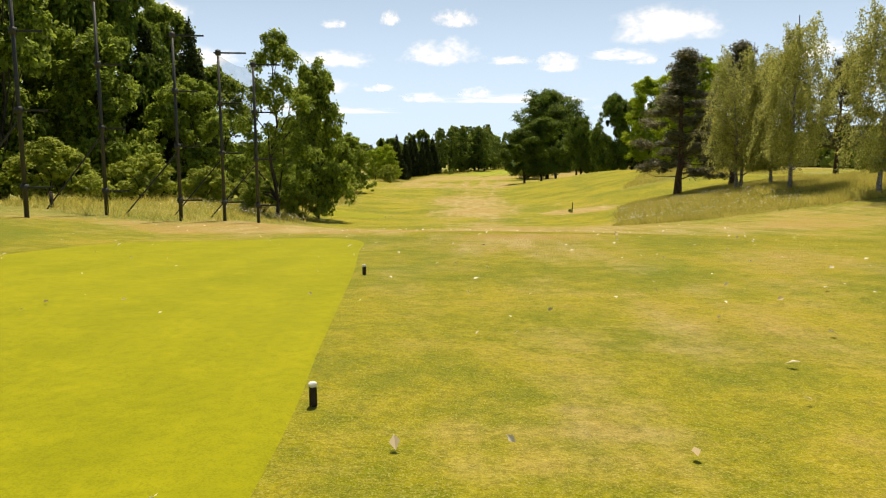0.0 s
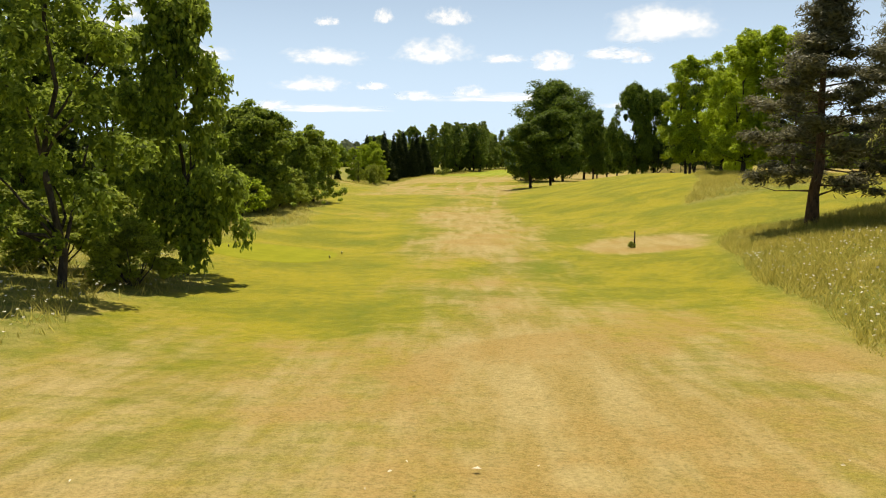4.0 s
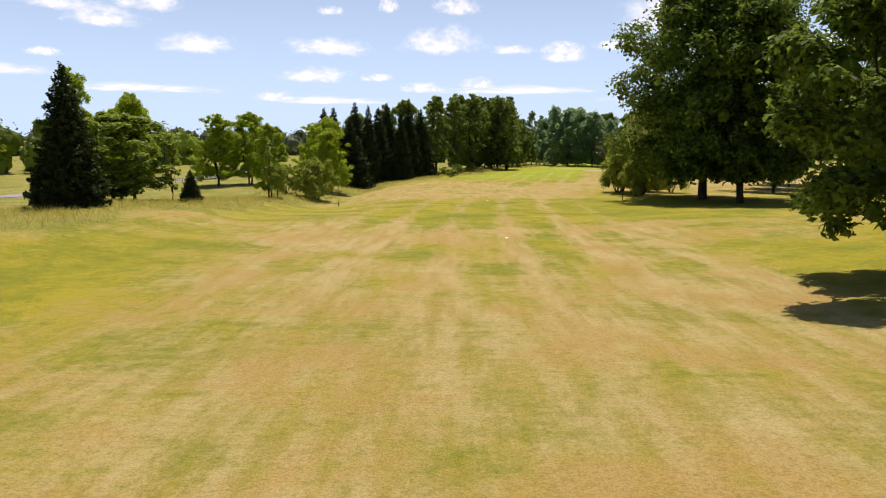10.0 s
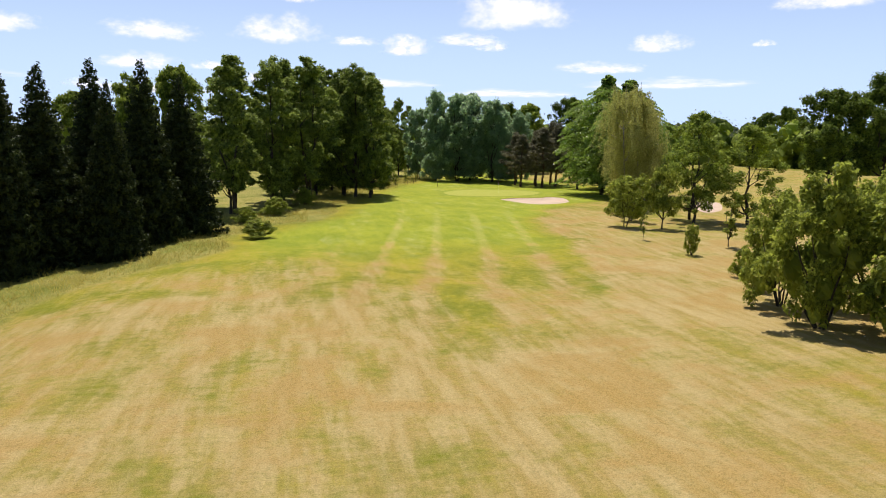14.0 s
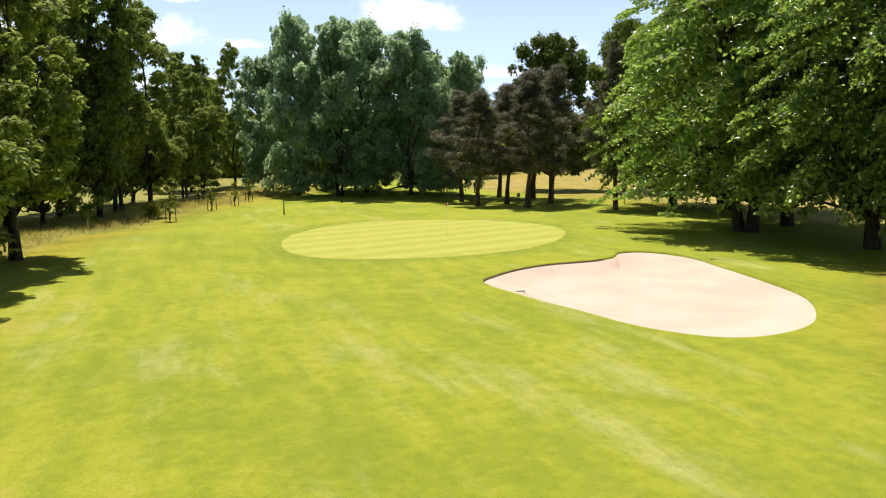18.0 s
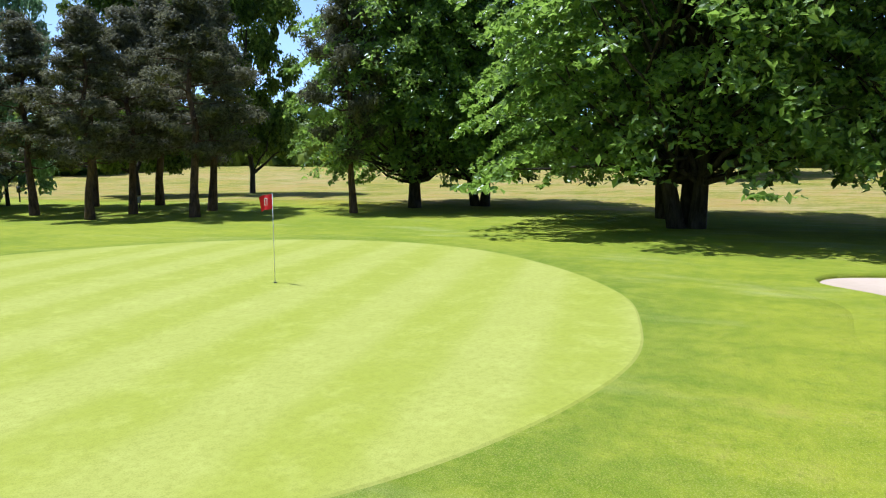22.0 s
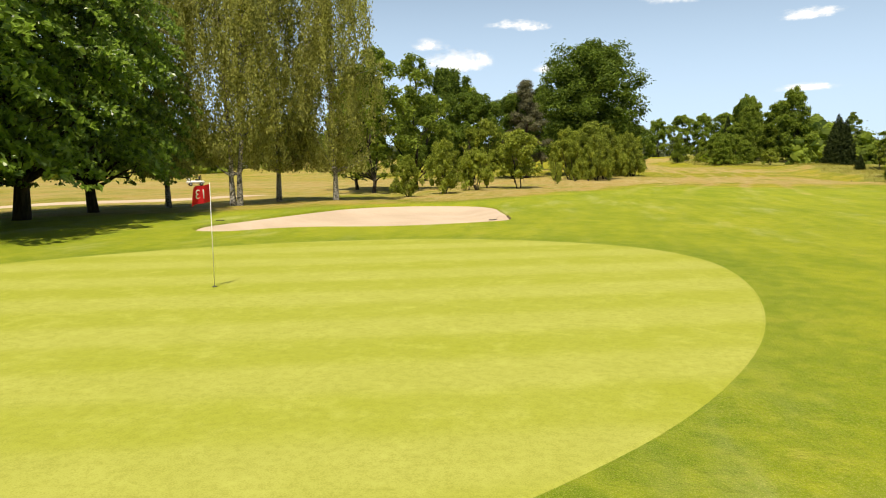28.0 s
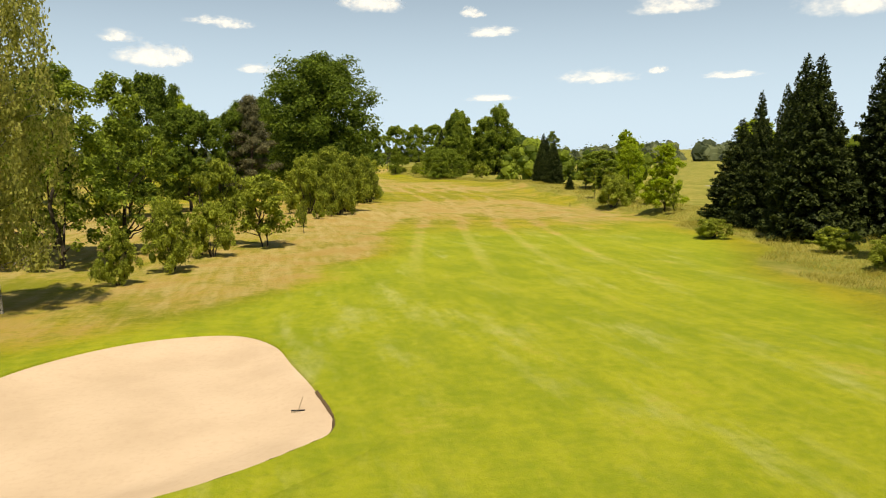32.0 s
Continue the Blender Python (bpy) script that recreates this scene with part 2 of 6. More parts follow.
def turf_mat(name, dark, light, step, turn, vary=0.5):
    """Closely mown turf with soft lighter and darker mowing stripes."""
    n = Nodes(name)
    v = n.coords((1, 1, 1), turn)
    w = n.t.nodes.new("ShaderNodeTexWave")
    w.inputs["Scale"].default_value = 0.314 / step
    w.inputs["Distortion"].default_value = 0.25
    w.inputs["Detail"].default_value = 1.0
    n.t.links.new(v, w.inputs["Vector"])
    big, small, grain = n.noise(0.5, 4, 0.6), n.noise(3.5, 3, 0.6), n.noise(60, 2, 0.7)
    f = n.math("ADD", n.math("MULTIPLY", n.ramp(w.outputs["Fac"], 0.15, 0.85), vary), n.math("MULTIPLY", big, 1 - vary))
    col = n.mix(f, dark, light)
    col = n.mix(n.math("MULTIPLY", n.ramp(n.noise(1.6, 5, 0.7), 0.45, 0.7), 0.4), col, tuple(c * 1.15 for c in light))
    col = n.mix(n.math("MULTIPLY", n.ramp(n.math("ADD", n.math("MULTIPLY", grain, 0.5), n.math("MULTIPLY", n.noise(9, 5, 0.75), 0.5)), 0.42, 0.66), 0.45), col, tuple(c * 0.6 for c in dark))
    return n.surface(col, 0.95, 0, n.bump(n.math("ADD", grain, small), 0.25, 0.02), 0.12)


def sand_mat():
    n = Nodes("bunker_sand")
    a, b, c = n.noise(0.4, 4), n.noise(6, 3), n.noise(120, 2)
    rake = n.t.nodes.new("ShaderNodeTexWave")
    rake.inputs["Scale"].default_value = 1.6
    rake.inputs["Distortion"].default_value = 5
    rake.inputs["Detail Scale"].default_value = 0.4
    n.t.links.new(n.coords(), rake.inputs["Vector"])
    col = n.mix(n.ramp(a, 0.3, 0.7), (0.47, 0.365, 0.265), (0.545, 0.43, 0.32))
    col = n.mix(n.math("MULTIPLY", n.ramp(b, 0.45, 0.75), 0.25), col, (0.41, 0.30, 0.215))
    h = n.math("ADD", n.math("MULTIPLY", b, 0.6), n.math("ADD", n.math("MULTIPLY", c, 0.3), n.math("MULTIPLY", rake.outputs["Fac"], 0.25)))
    return n.surface(col, 0.95, 0, n.bump(h, 0.3, 0.03), 0.1)


GRASS = grass_mat()
TEE_TURF = turf_mat("tee_turf", (0.185, 0.20, 0.003), (0.305, 0.29, 0.008), 1.6, 0.05, 0.15)
TEE_GREEN = turf_mat("small_tee_turf", (0.19, 0.205, 0.005), (0.29, 0.285, 0.014), 1.6, 0.05, 0.15)
GREEN_TURF = turf_mat("putting_turf", (0.28, 0.31, 0.025), (0.38, 0.385, 0.09), 2.6, 1.274, 0.45)
SAND = sand_mat()
SOIL = plain("bare_soil", (0.12, 0.085, 0.052), 0.95, 0, 0.5, 3, 0.5, 0.05)


# ---- the lie of the land ----
MID_Y = [-300, -40, 0, 18, 30, 40, 50, 62, 75, 100, 142, 180, 230, 284, 330, 350, 375, 400, 450, 600, 900]
MID_Z = [-1.2, -1.4, -1.5, -1.6, -2.2, -3.1, -4.0, -4.9, -5.5, -6.0, -5.9, -6.5, -7.3, -7.4, -7.15, -6.95, -6.88, -7.05, -7.05, -6.2, -5.0]
RIGHT_Y = [-100, 30, 50, 62, 76, 95, 140, 156, 182, 200, 230, 275, 297, 320, 345, 360, 375, 400, 430, 600]
RIGHT_Z = [0.6, 0.0, 2.2, 4.4, 2.8, 4.2, 3.7, 3.6, 0.7, 1.2, 0.6, 0.6, 0.6, 0.6, 0.4, 0.2, 0.08, 0.05, 0.1, 1.0]
LEFT_Y = [-100, 20, 50, 75, 100, 134, 200, 225, 236, 250, 270, 290, 320, 345, 370, 395, 600]
LEFT_Z = [0.4, 0.6, 1.6, 1.3, 0.9, 0.2, 0.2, -0.5, -1.2, -2.1, -1.9, -1.2, -0.4, 0.0, 0.2, 0.3, 0.4]


def eased(v):
    v = np.clip(v, 0, 1)
    return v * v * (3 - 2 * v)


def soft_line(y, at, val):
    return sum(np.interp(y + d, at, val) for d in (-9, -4.5, 0, 4.5, 9)) / 5


def ground_z(x, y):
    """The height of the ground, for numbers or arrays."""
    x, y = np.asarray(x, float), np.asarray(y, float)
    z = soft_line(y, MID_Y, MID_Z)
    z = z + soft_line(y, RIGHT_Y, RIGHT_Z) * eased((x - 9) / 26)
    z = z + soft_line(y, LEFT_Y, LEFT_Z) * eased((-x - 3) / 15)
    z = z + soft_line(y, [150, 190, 280, 310], [0, 1.2, 1.4, 0]) * eased((-x - 15) / 9)   # the bank above the left-hand rough
    z = z + 1.6 * eased((x - 75) / 90) * eased((y - 250) / 80)
    calm = 1 - 0.9 * np.exp(-(((x - 42) / 22) ** 2) - ((y - 372) / 26) ** 2)   # the ground is levelled round the green
    z = z + calm * (0.16 * np.sin(x * 0.13 + 1.1) * np.sin(y * 0.09) + 0.07 * np.sin(x * 0.31 + y * 0.23))
    far = np.hypot(x - 10, y - 200)
    z = z + 34 * eased((far - 420) / 1500) * (0.75 + 0.25 * np.sin(x * 0.0031 + 1.0) * np.cos(y * 0.0027))
    return z


def fair_x(y):
    """Where the middle of the fairway runs."""
    return soft_line(y, [-50, 0, 190, 230, 262, 300, 335, 375], [2, 1.5, 2, 3.5, 8, 17, 24, 30])


def band(v, a, b, soft):
    return eased((v - a) / soft + 0.5) * (1 - eased((v - b) / soft + 0.5))


LEFT_EDGE = (
    [-20, 30, 42, 45, 60, 66, 76, 90, 109, 130, 141, 153, 175, 199, 217, 243, 266, 280, 297, 304, 312, 320, 330, 339, 356, 372, 396, 404, 424, 436],
    [-16, -13, -8.5, -6.3, -6.3, -10.4, -10.7, -10.2, -11.3, -14.5, -19.5, -22.5, -23.5, -21, -20, -19.5, -17.5, -14.5, -9, -4, -2, -1.5, 3.5, 9, 13, 16, 23.5, 27, 35, 44],
)
DRY = (
    [-20, 0, 12, 18, 24, 28.5, 31, 33, 47, 54, 64, 72, 80, 88, 105, 120, 124, 127, 140, 160, 180, 190, 202, 207, 214, 232, 240, 243, 262, 284, 296, 305, 315, 470],
    [0.3, 0.3, 0.34, 0.38, 0.36, 0.44, 0.5, 0.62, 0.66, 0.5, 0.4, 0.5, 0.6, 0.62, 0.68, 0.6, 0.56, 0.4, 0.5, 0.62, 0.68, 0.76, 0.78, 0.55, 0.43, 0.43, 0.52, 0.74, 0.76, 0.76, 0.64, 0.32, 0.16, 0.1],
)
RIGHT_DRY = ([255, 285, 316, 324, 338, 346, 354, 362, 372, 400, 430], [22, 24, 30, 32, 37, 44, 53, 64, 72, 73, 66])
PATCHES = [   # greener and drier spots of the turf: x, y, half width, half length, how much drier
    (4.6, 29.2, 2.7, 1.9, -0.5), (-1.0, 55.0, 3.4, 4.0, -0.4), (0.7, 188.7, 1.2, 3.2, -0.42), (7.3, 190.9, 1.2, 4.0, -0.4), (-4.0, 185.0, 1.4, 1.2, -0.4), (4.3, 71.6, 1.3, 2.8, -0.45), (-2.0, 64.8, 2.4, 4.0, -0.3), (3.8, 66.0, 1.8, 2.6, -0.3), (9.3, 74.4, 1.4, 1.6, -0.3),
    (14.6, 283.5, 1.2, 7.0, -0.35), (0.9, 257.5, 2.2, 3.5, -0.3), (-5.0, 132.0, 4.5, 5.0, -0.22), (-17.0, 177.0, 4.0, 12.0, -0.3), (0.6, 206.0, 2.0, 4.0, -0.2),
    (3.4, 11.0, 0.35, 0.7, 0.5), (4.1, 10.5, 0.28, 0.9, 0.5), (5.6, 13.5, 0.8, 1.0, 0.25), (5.0, 78.6, 1.0, 1.1, 0.4), (6.9, 72.6, 0.6, 1.0, 0.4), (0.5, 82.0, 1.0, 1.2, 0.35),
    (-6.5, 192.0, 4.0, 4.0, 0.25), (-4.0, 38.0, 3.4, 5.0, 0.3), (-5.6, 188.5, 3.0, 4.5, 0.2),
]


def ground_zones(x, y):
    """Weights of long rough, dryness, mowing stripes and lush grass at places of the ground."""
    wav = 0.8 * np.sin(y * 0.21) + 0.5 * np.sin(y * 0.53 + 1) + 0.4 * np.sin(x * 0.4 + y * 0.11)
    left = eased((np.interp(y, *LEFT_EDGE) + wav - x) / 1.4 + 0.5)
    r1 = band(y, 47, 77, 3) * eased((x - 12.8 - 0.27 * (y - 52) + 0.4 * wav) / 1.2 + 0.5)
    r2 = band(y, 94, 152, 2) * eased((x - 23.8 - 0.36 * (y - 95) + 0.3 * wav) / 1.2 + 0.5)
    rough = np.maximum(left, np.maximum(r1, r2) * (1 - eased((x - 52) / 10)))
    far = np.hypot(x - 15, y - 200)
    rough = np.maximum(rough, 0.45 * eased((far - 300) / 60))
    u = x - fair_x(y)
    dry = np.interp(y, *DRY)
    onf = band(u, -14, 14, 9)
    green_side = band(y, 85, 192, 14) * eased((x - 12) / 8)
    dry = dry * (0.7 + 0.3 * onf) * (1 - 0.6 * green_side)
    right = eased((x - np.interp(y, *RIGHT_DRY) - wav) / 5 + 0.5) * eased((y - 258) / 14)
    dry = np.maximum(dry, np.interp(y, [300, 325, 350], [0.74, 0.62, 0.52]) * right)
    strip = band(y, 57, 150, 12)
    dry = dry * (1 - strip * (1 - 0.45 - 0.55 * band(x - 4.6, -4.5, 5.5, 5)))
    wide = band(y, 250, 292, 10) * band(x, -14, 34, 7)
    dry = np.maximum(dry, 0.66 * wide)
    bare = np.exp(-(((x - 15) / 4.6) ** 2 + ((y - 77.5) / 6.0) ** 2) ** 2)
    dry = np.maximum(dry, 0.95 * bare)
    dry = np.where(x > 78, np.maximum(dry, 0.55 * eased((x - 78) / 8)), dry)
    dry = dry + 0.24 * np.exp(-(((x - 4.7 - 0.5 * wav) / 2.4) ** 2)) * band(y, 21, 112, 12)
    for px, py, rx, ry, much in PATCHES:
        dry = dry + much * np.exp(-(((x - px + 0.15 * wav) / rx) ** 2) - ((y - py) / ry) ** 2)
    rut = np.interp(y, [112, 128, 140, 173, 190], [8.6, 9.0, 10.2, 13.2, 14.6])
    dry = dry + 0.3 * (np.exp(-(((x - rut) / 0.35) ** 2)) + 0.8 * np.exp(-(((x - rut - 1.5) / 0.35) ** 2))) * band(y, 116, 182, 8)
    stripe = (0.5 + 0.5 * np.cos((u - 3.3) * 2 * np.pi / 4.6)) ** 3.0 * 2 - 1
    stripe = stripe * band(u, -10, 12, 7) * (0.2 + 0.8 * band(y, 176, 334, 20)) * (1 - 0.6 * band(y, 245, 288, 8))
    lush = eased((y - 292) / 26) * eased((x - np.interp(y, *LEFT_EDGE)) / 5) * (1 - right) * (1 - eased((x - 66) / 8))
    out = -bunker_in(GREEN, x, y)
    fringe = np.where(out < 3, eased(1 - np.abs(out) / 2.2), 0)
    return rough, np.clip(dry, 0, 1), 0.5 + 0.5 * stripe, lush, fringe


def axis(a, b, step, end, n):
    fine = np.arange(a, b + step / 2, step)
    k = np.geomspace(step, end, n)
    lo, hi = a - np.cumsum(k * (4500 / k.sum())), b + np.cumsum(k * (4500 / k.sum()))
    return np.concatenate([lo[::-1], fine, hi])


def build_ground():
    gx, gy = axis(-62, 96, 0.8, 420, 36), axis(-22, 452, 0.8, 420, 36)
    X, Y = np.meshgrid(gx, gy)
    Z = ground_z(X, Y)
    dig = 0 * Z
    for b in BUNKERS:
        dig = np.maximum(dig, eased((bunker_in(b, X, Y) + 1.0) / 1.0) * 1.2)
    Z = Z - dig
    nx, ny = len(gx), len(gy)
    verts = np.stack([X, Y, Z], -1).reshape(-1, 3)
    i = np.arange(nx * ny).reshape(ny, nx)
    quads = np.stack([i[:-1, :-1], i[:-1, 1:], i[1:, 1:], i[1:, :-1]], -1).reshape(-1, 4)
    me = quick_mesh("ground", verts, quads, GRASS, True)
    for name, val in zip(("rough", "dry", "stripe", "lush", "fringe"), ground_zones(X, Y)):
        me.attributes.new(name, "FLOAT", "POINT").data.foreach_set("value", np.broadcast_to(val, X.shape).astype(np.float32).ravel())
    ob = new("ground", me)
    return tagged(ob, "sun-dried mown golf fairway grass with green and straw patches", "grass", kind="structure")


# ---- bunkers and greens: outlines as radii round a middle ----
def outline(points, n=6):
    """A smooth closed outline through the points, anticlockwise."""
    k, out = len(points), []
    for i in range(k):
        p = [Vector(points[(i + d) % k]) for d in (-1, 0, 1, 2)]
        for j in range(n):
            w = j / n
            q = 0.5 * (2 * p[1] + (p[2] - p[0]) * w + (2 * p[0] - 5 * p[1] + 4 * p[2] - p[3]) * w * w + (3 * p[1] - p[0] - 3 * p[2] + p[3]) * w**3)
            out.append((q.x, q.y))
    return out


def long_ring(middle, half, narrow, turn, n=16):
    """A stretched round outline, its length along the bearing turn (degrees, anticlockwise from +x)."""
    out, b = [], radians(turn)
    for i in range(n):
        a = 2 * math.pi * i / n
        k = 1 + 0.06 * math.sin(3 * a + 1)
        x, y = half * k * math.cos(a), narrow * k * math.sin(a)
        out.append((middle[0] + x * math.cos(b) - y * math.sin(b), middle[1] + x * math.sin(b) + y * math.cos(b)))
    return out


BUNKERS = [
    outline([(38.3, 360.2), (38.6, 357.2), (39.25, 354.2), (39.9, 351.4), (41.3, 349.5), (43.4, 349.3), (45.6, 350.3), (47.8, 352.8), (49.1, 356.2), (50.2, 360.2), (50.8, 363.2), (50.0, 365.6), (48.5, 365.9), (47.2, 364.6), (45.6, 363.9), (43.4, 363.7), (41.4, 363.0), (39.4, 361.6)], 8),
    outline(long_ring((68.2, 345.6), 14.5, 1.9, 59), 6),
]
GREEN = outline([(33.0, 370.6), (34.6, 369.1), (37.0, 368.2), (39.8, 367.9), (42.3, 368.4), (45.2, 369.6), (48.2, 372.2), (50.7, 375.8), (51.8, 380.0), (51.0, 384.6), (48.0, 388.0), (43.0, 389.4), (38.2, 387.8), (35.2, 384.9), (33.2, 381.2), (32.2, 377.2), (32.1, 373.2)], 10)
TEE_ONE = outline([(1.8, 4), (1.68, 10), (1.45, 13), (1.25, 15.5), (1.0, 18.5), (0.62, 22), (0.35, 24.8), (-0.6, 26.5), (-2.2, 27.2), (-4.2, 26.6), (-5.7, 24.9), (-6.2, 20.5), (-6.1, 15), (-6.0, 10), (-5.9, 4), (-5.6, -2), (-4, -4), (0, -4), (1.6, -2.5)], 6)
TEE_TWO = outline([(-3.7, 75.4), (-4.7, 77.2), (-7.0, 77.9), (-9.6, 77.0), (-10.6, 74.0), (-9.6, 71.0), (-7.0, 69.6), (-4.7, 70.2), (-3.7, 72.4)], 10)


def bunker_in(ring, x, y):
    """How far inside the bunker's outline a place lies, in metres."""
    p = np.array(ring)
    q = np.roll(p, -1, axis=0)
    x, y = np.asarray(x, float), np.asarray(y, float)
    out = np.full(x.shape, -9.0)
    near = (x > p[:, 0].min() - 3) & (x < p[:, 0].max() + 3) & (y > p[:, 1].min() - 3) & (y < p[:, 1].max() + 3)
    a, b = x[near][:, None], y[near][:, None]
    ex, ey = (q - p)[:, 0], (q - p)[:, 1]
    t = np.clip(((a - p[:, 0]) * ex + (b - p[:, 1]) * ey) / (ex**2 + ey**2), 0, 1)
    d = np.hypot(a - p[:, 0] - t * ex, b - p[:, 1] - t * ey).min(axis=1)
    cross = ((p[:, 1] > b) != (q[:, 1] > b)) & (a < ex * (b - p[:, 1]) / np.where(ey == 0, 1e-9, ey) + p[:, 0])
    out[near] = np.where(cross.sum(axis=1) % 2 == 1, d, -d)
    return out


def shifted(ring, off):
    """The outline moved outwards by off metres."""
    out, n = [], len(ring)
    for i, (x, y) in enumerate(ring):
        d = Vector(ring[(i + 1) % n]) - Vector(ring[i - 1])
        d.normalize()
        out.append((x + d.y * off, y - d.x * off))
    return out


def lip(name, ring, label, high=1.0):
    """A rounded grass lip round a bunker, dropping to the sand."""
    V, F, n = [], [], len(ring)
    steps = [(1.7, -0.025), (1.35, 0.004), (0.9, 0.01), (0.45, 0.022), (0.16, 0.03), (0.05, 0.028), (0.0, 0.008), (-0.04, -0.03), (-0.09, -0.12), (-0.16, -0.4)]
    for off, dz in steps:
        for x, y in shifted(ring, off):
            V.append((x, y, float(ground_z(x, y)) + (dz * high if dz > 0 else dz)))
    for i in range(len(steps) - 1):
        for j in range(n):
            q = (j + 1) % n
            F.append((i * n + j, i * n + q, (i + 1) * n + q, (i + 1) * n + j))
    me = quick_mesh(name, V, F, GRASS)
    va = np.array(V)
    for key, val in zip(("rough", "dry", "stripe", "lush", "fringe"), ground_zones(va[:, 0], va[:, 1])):
        me.attributes.new(key, "FLOAT", "POINT").data.foreach_set("value", np.asarray(val, np.float32))
    return tagged(new(name, me), label, "grass", kind="structure")


def cut_edge(name, ring, label, seed):
    """The bare, crumbling soil under the grass on the green side of the sand."""
    rng = np.random.default_rng(seed)
    V, F, n = [], [], len(ring)
    rough = [rng.uniform(-0.02, 0.02, n) for _ in range(4)]
    for k, (off, dz) in enumerate(((-0.02, -0.005), (-0.06, -0.03), (-0.11, -0.1), (-0.19, -0.24))):
        for j, (x, y) in enumerate(shifted(ring, off)):
            V.append((x + rough[k][j], y + rough[3 - k][j], float(ground_z(x, y)) + dz + 0.4 * rough[k][j]))
    for i in range(3):
        for j in range(n):
            q = (j + 1) % n
            if ring[j][0] < 46.5 and ring[j][1] > 357.5:
                F.append((i * n + j, i * n + q, (i + 1) * n + q, (i + 1) * n + j))
    return tagged(new(name, quick_mesh(name, V, F, SOIL)), label, "soil", kind="structure")


def draped(name, ring, rise, mat, rings=16, sink=None, lip=0.0):
    """A sheet inside an outline that follows the ground, raised by rise metres; sink: a function of the inward share."""
    cx, cy = np.mean(ring, axis=0)
    V, F, n = [], [], len(ring)
    for i in range(rings + 1):
        f = 1 - i / rings
        f = f**0.8
        for x, y in ring:
            px, py = cx + (x - cx) * f, cy + (y - cy) * f
            z = float(ground_z(px, py)) + rise - (sink(1 - f) if sink else 0)
            V.append((px, py, z))
    for i in range(rings):
        for j in range(n):
            q = (j + 1) % n
            F.append((i * n + j, i * n + q, (i + 1) * n + q, (i + 1) * n + j))
    base = len(V)
    for off, drop in ((0.0, 0.0), (0.1, 0.02)):
        for x, y in shifted(ring, off):
            V.append((x, y, float(ground_z(x, y)) + (rise - (sink(0) if sink else 0) if drop == 0 else -drop)))
    for j in range(n):
        q = (j + 1) % n
        F.append((base + n + j, base + n + q, base + q, base + j))
    return mesh_from(name, V, F, mat, True)


# ---- builders ----
def empty_thing(name, m, label, category, group="", kind=""):
    ob = new(name)
    ob.empty_display_size = 0.3
    ob.matrix_basis = m
    return tagged(ob, label, category, group, kind)


def mesh_from(name, verts, faces, mat, smooth=False):
    me = bpy.data.meshes.new(name)
    me.from_pydata([tuple(v) for v in verts], [], [tuple(f) for f in faces])
    me.materials.append(mat)
    if smooth:
        me.polygons.foreach_set("use_smooth", [True] * len(me.polygons))
    me.update()
    return me


def quick_mesh(name, verts, quads, mat, smooth=False):
    """A mesh from arrays of vertices (n, 3) and quads (m, 4)."""
    me = bpy.data.meshes.new(name)
    verts, quads = np.asarray(verts, np.float32), np.asarray(quads, np.int32)
    me.vertices.add(len(verts))
    me.vertices.foreach_set("co", verts.ravel())
    k = quads.shape[1]
    me.loops.add(quads.size)
    me.loops.foreach_set("vertex_index", quads.ravel())
    me.polygons.add(len(quads))
    me.polygons.foreach_set("loop_start", np.arange(0, quads.size, k, dtype=np.int32))
    me.polygons.foreach_set("loop_total", np.full(len(quads), k, np.int32))
    me.polygons.foreach_set("use_smooth", np.full(len(quads), smooth))
    me.materials.append(mat)
    me.update(calc_edges=True)
    me.validate()
    return me


def part(name, data, parent, label="", m=None):
    """Links a mesh, or a bmesh with its material, as one object under a thing or a part."""
    ob = new(name, data)
    ob.parent = parent
    if m is not None:
        ob.matrix_basis = m
    if label:
        ob["label"] = label
    return ob


def bm_mesh(name, bm, mat, smooth=False):
    me = bpy.data.meshes.new(name)
    bm.to_mesh(me)
    bm.free()
    me.materials.append(mat)
    if smooth:
        me.polygons.foreach_set("use_smooth", [True] * len(me.polygons))
    return me


def box_bm(bm, size, centre, bevel=0.0, turn=None):
    got = bmesh.ops.create_cube(bm, size=1.0)["verts"]
    bmesh.ops.scale(bm, vec=size, verts=got)
    if bevel:
        edges = list({e for v in got for e in v.link_edges})
        got = list({v for f in bmesh.ops.bevel(bm, geom=edges, offset=bevel, segments=2, affect="EDGES")["faces"] for v in f.verts} | {v for v in got if v.is_valid})
    if turn is not None:
        bmesh.ops.transform(bm, matrix=turn, verts=got)
    bmesh.ops.translate(bm, vec=centre, verts=got)
    return got


def tube(path, radii, sides=7, verts=None, faces=None):
    """Adds a tapered tube along a path of points to the lists of vertices and faces."""
    base = len(verts)
    path = [Vector(p) for p in path]
    n = len(path)
    for i, p in enumerate(path):
        d = (path[min(i + 1, n - 1)] - path[max(i - 1, 0)]).normalized()
        a = d.orthogonal().normalized() if abs(d.z) < 0.99 else Vector((1, 0, 0))
        a = (a - d * a.dot(d)).normalized()
        b = d.cross(a)
        for s in range(sides):
            w = 2 * math.pi * s / sides
            verts.append(p + (a * math.cos(w) + b * math.sin(w)) * radii[i])
    for i in range(n - 1):
        for s in range(sides):
            q = (s + 1) % sides
            faces.append((base + i * sides + s, base + i * sides + q, base + (i + 1) * sides + q, base + (i + 1) * sides + s))
    return verts, faces


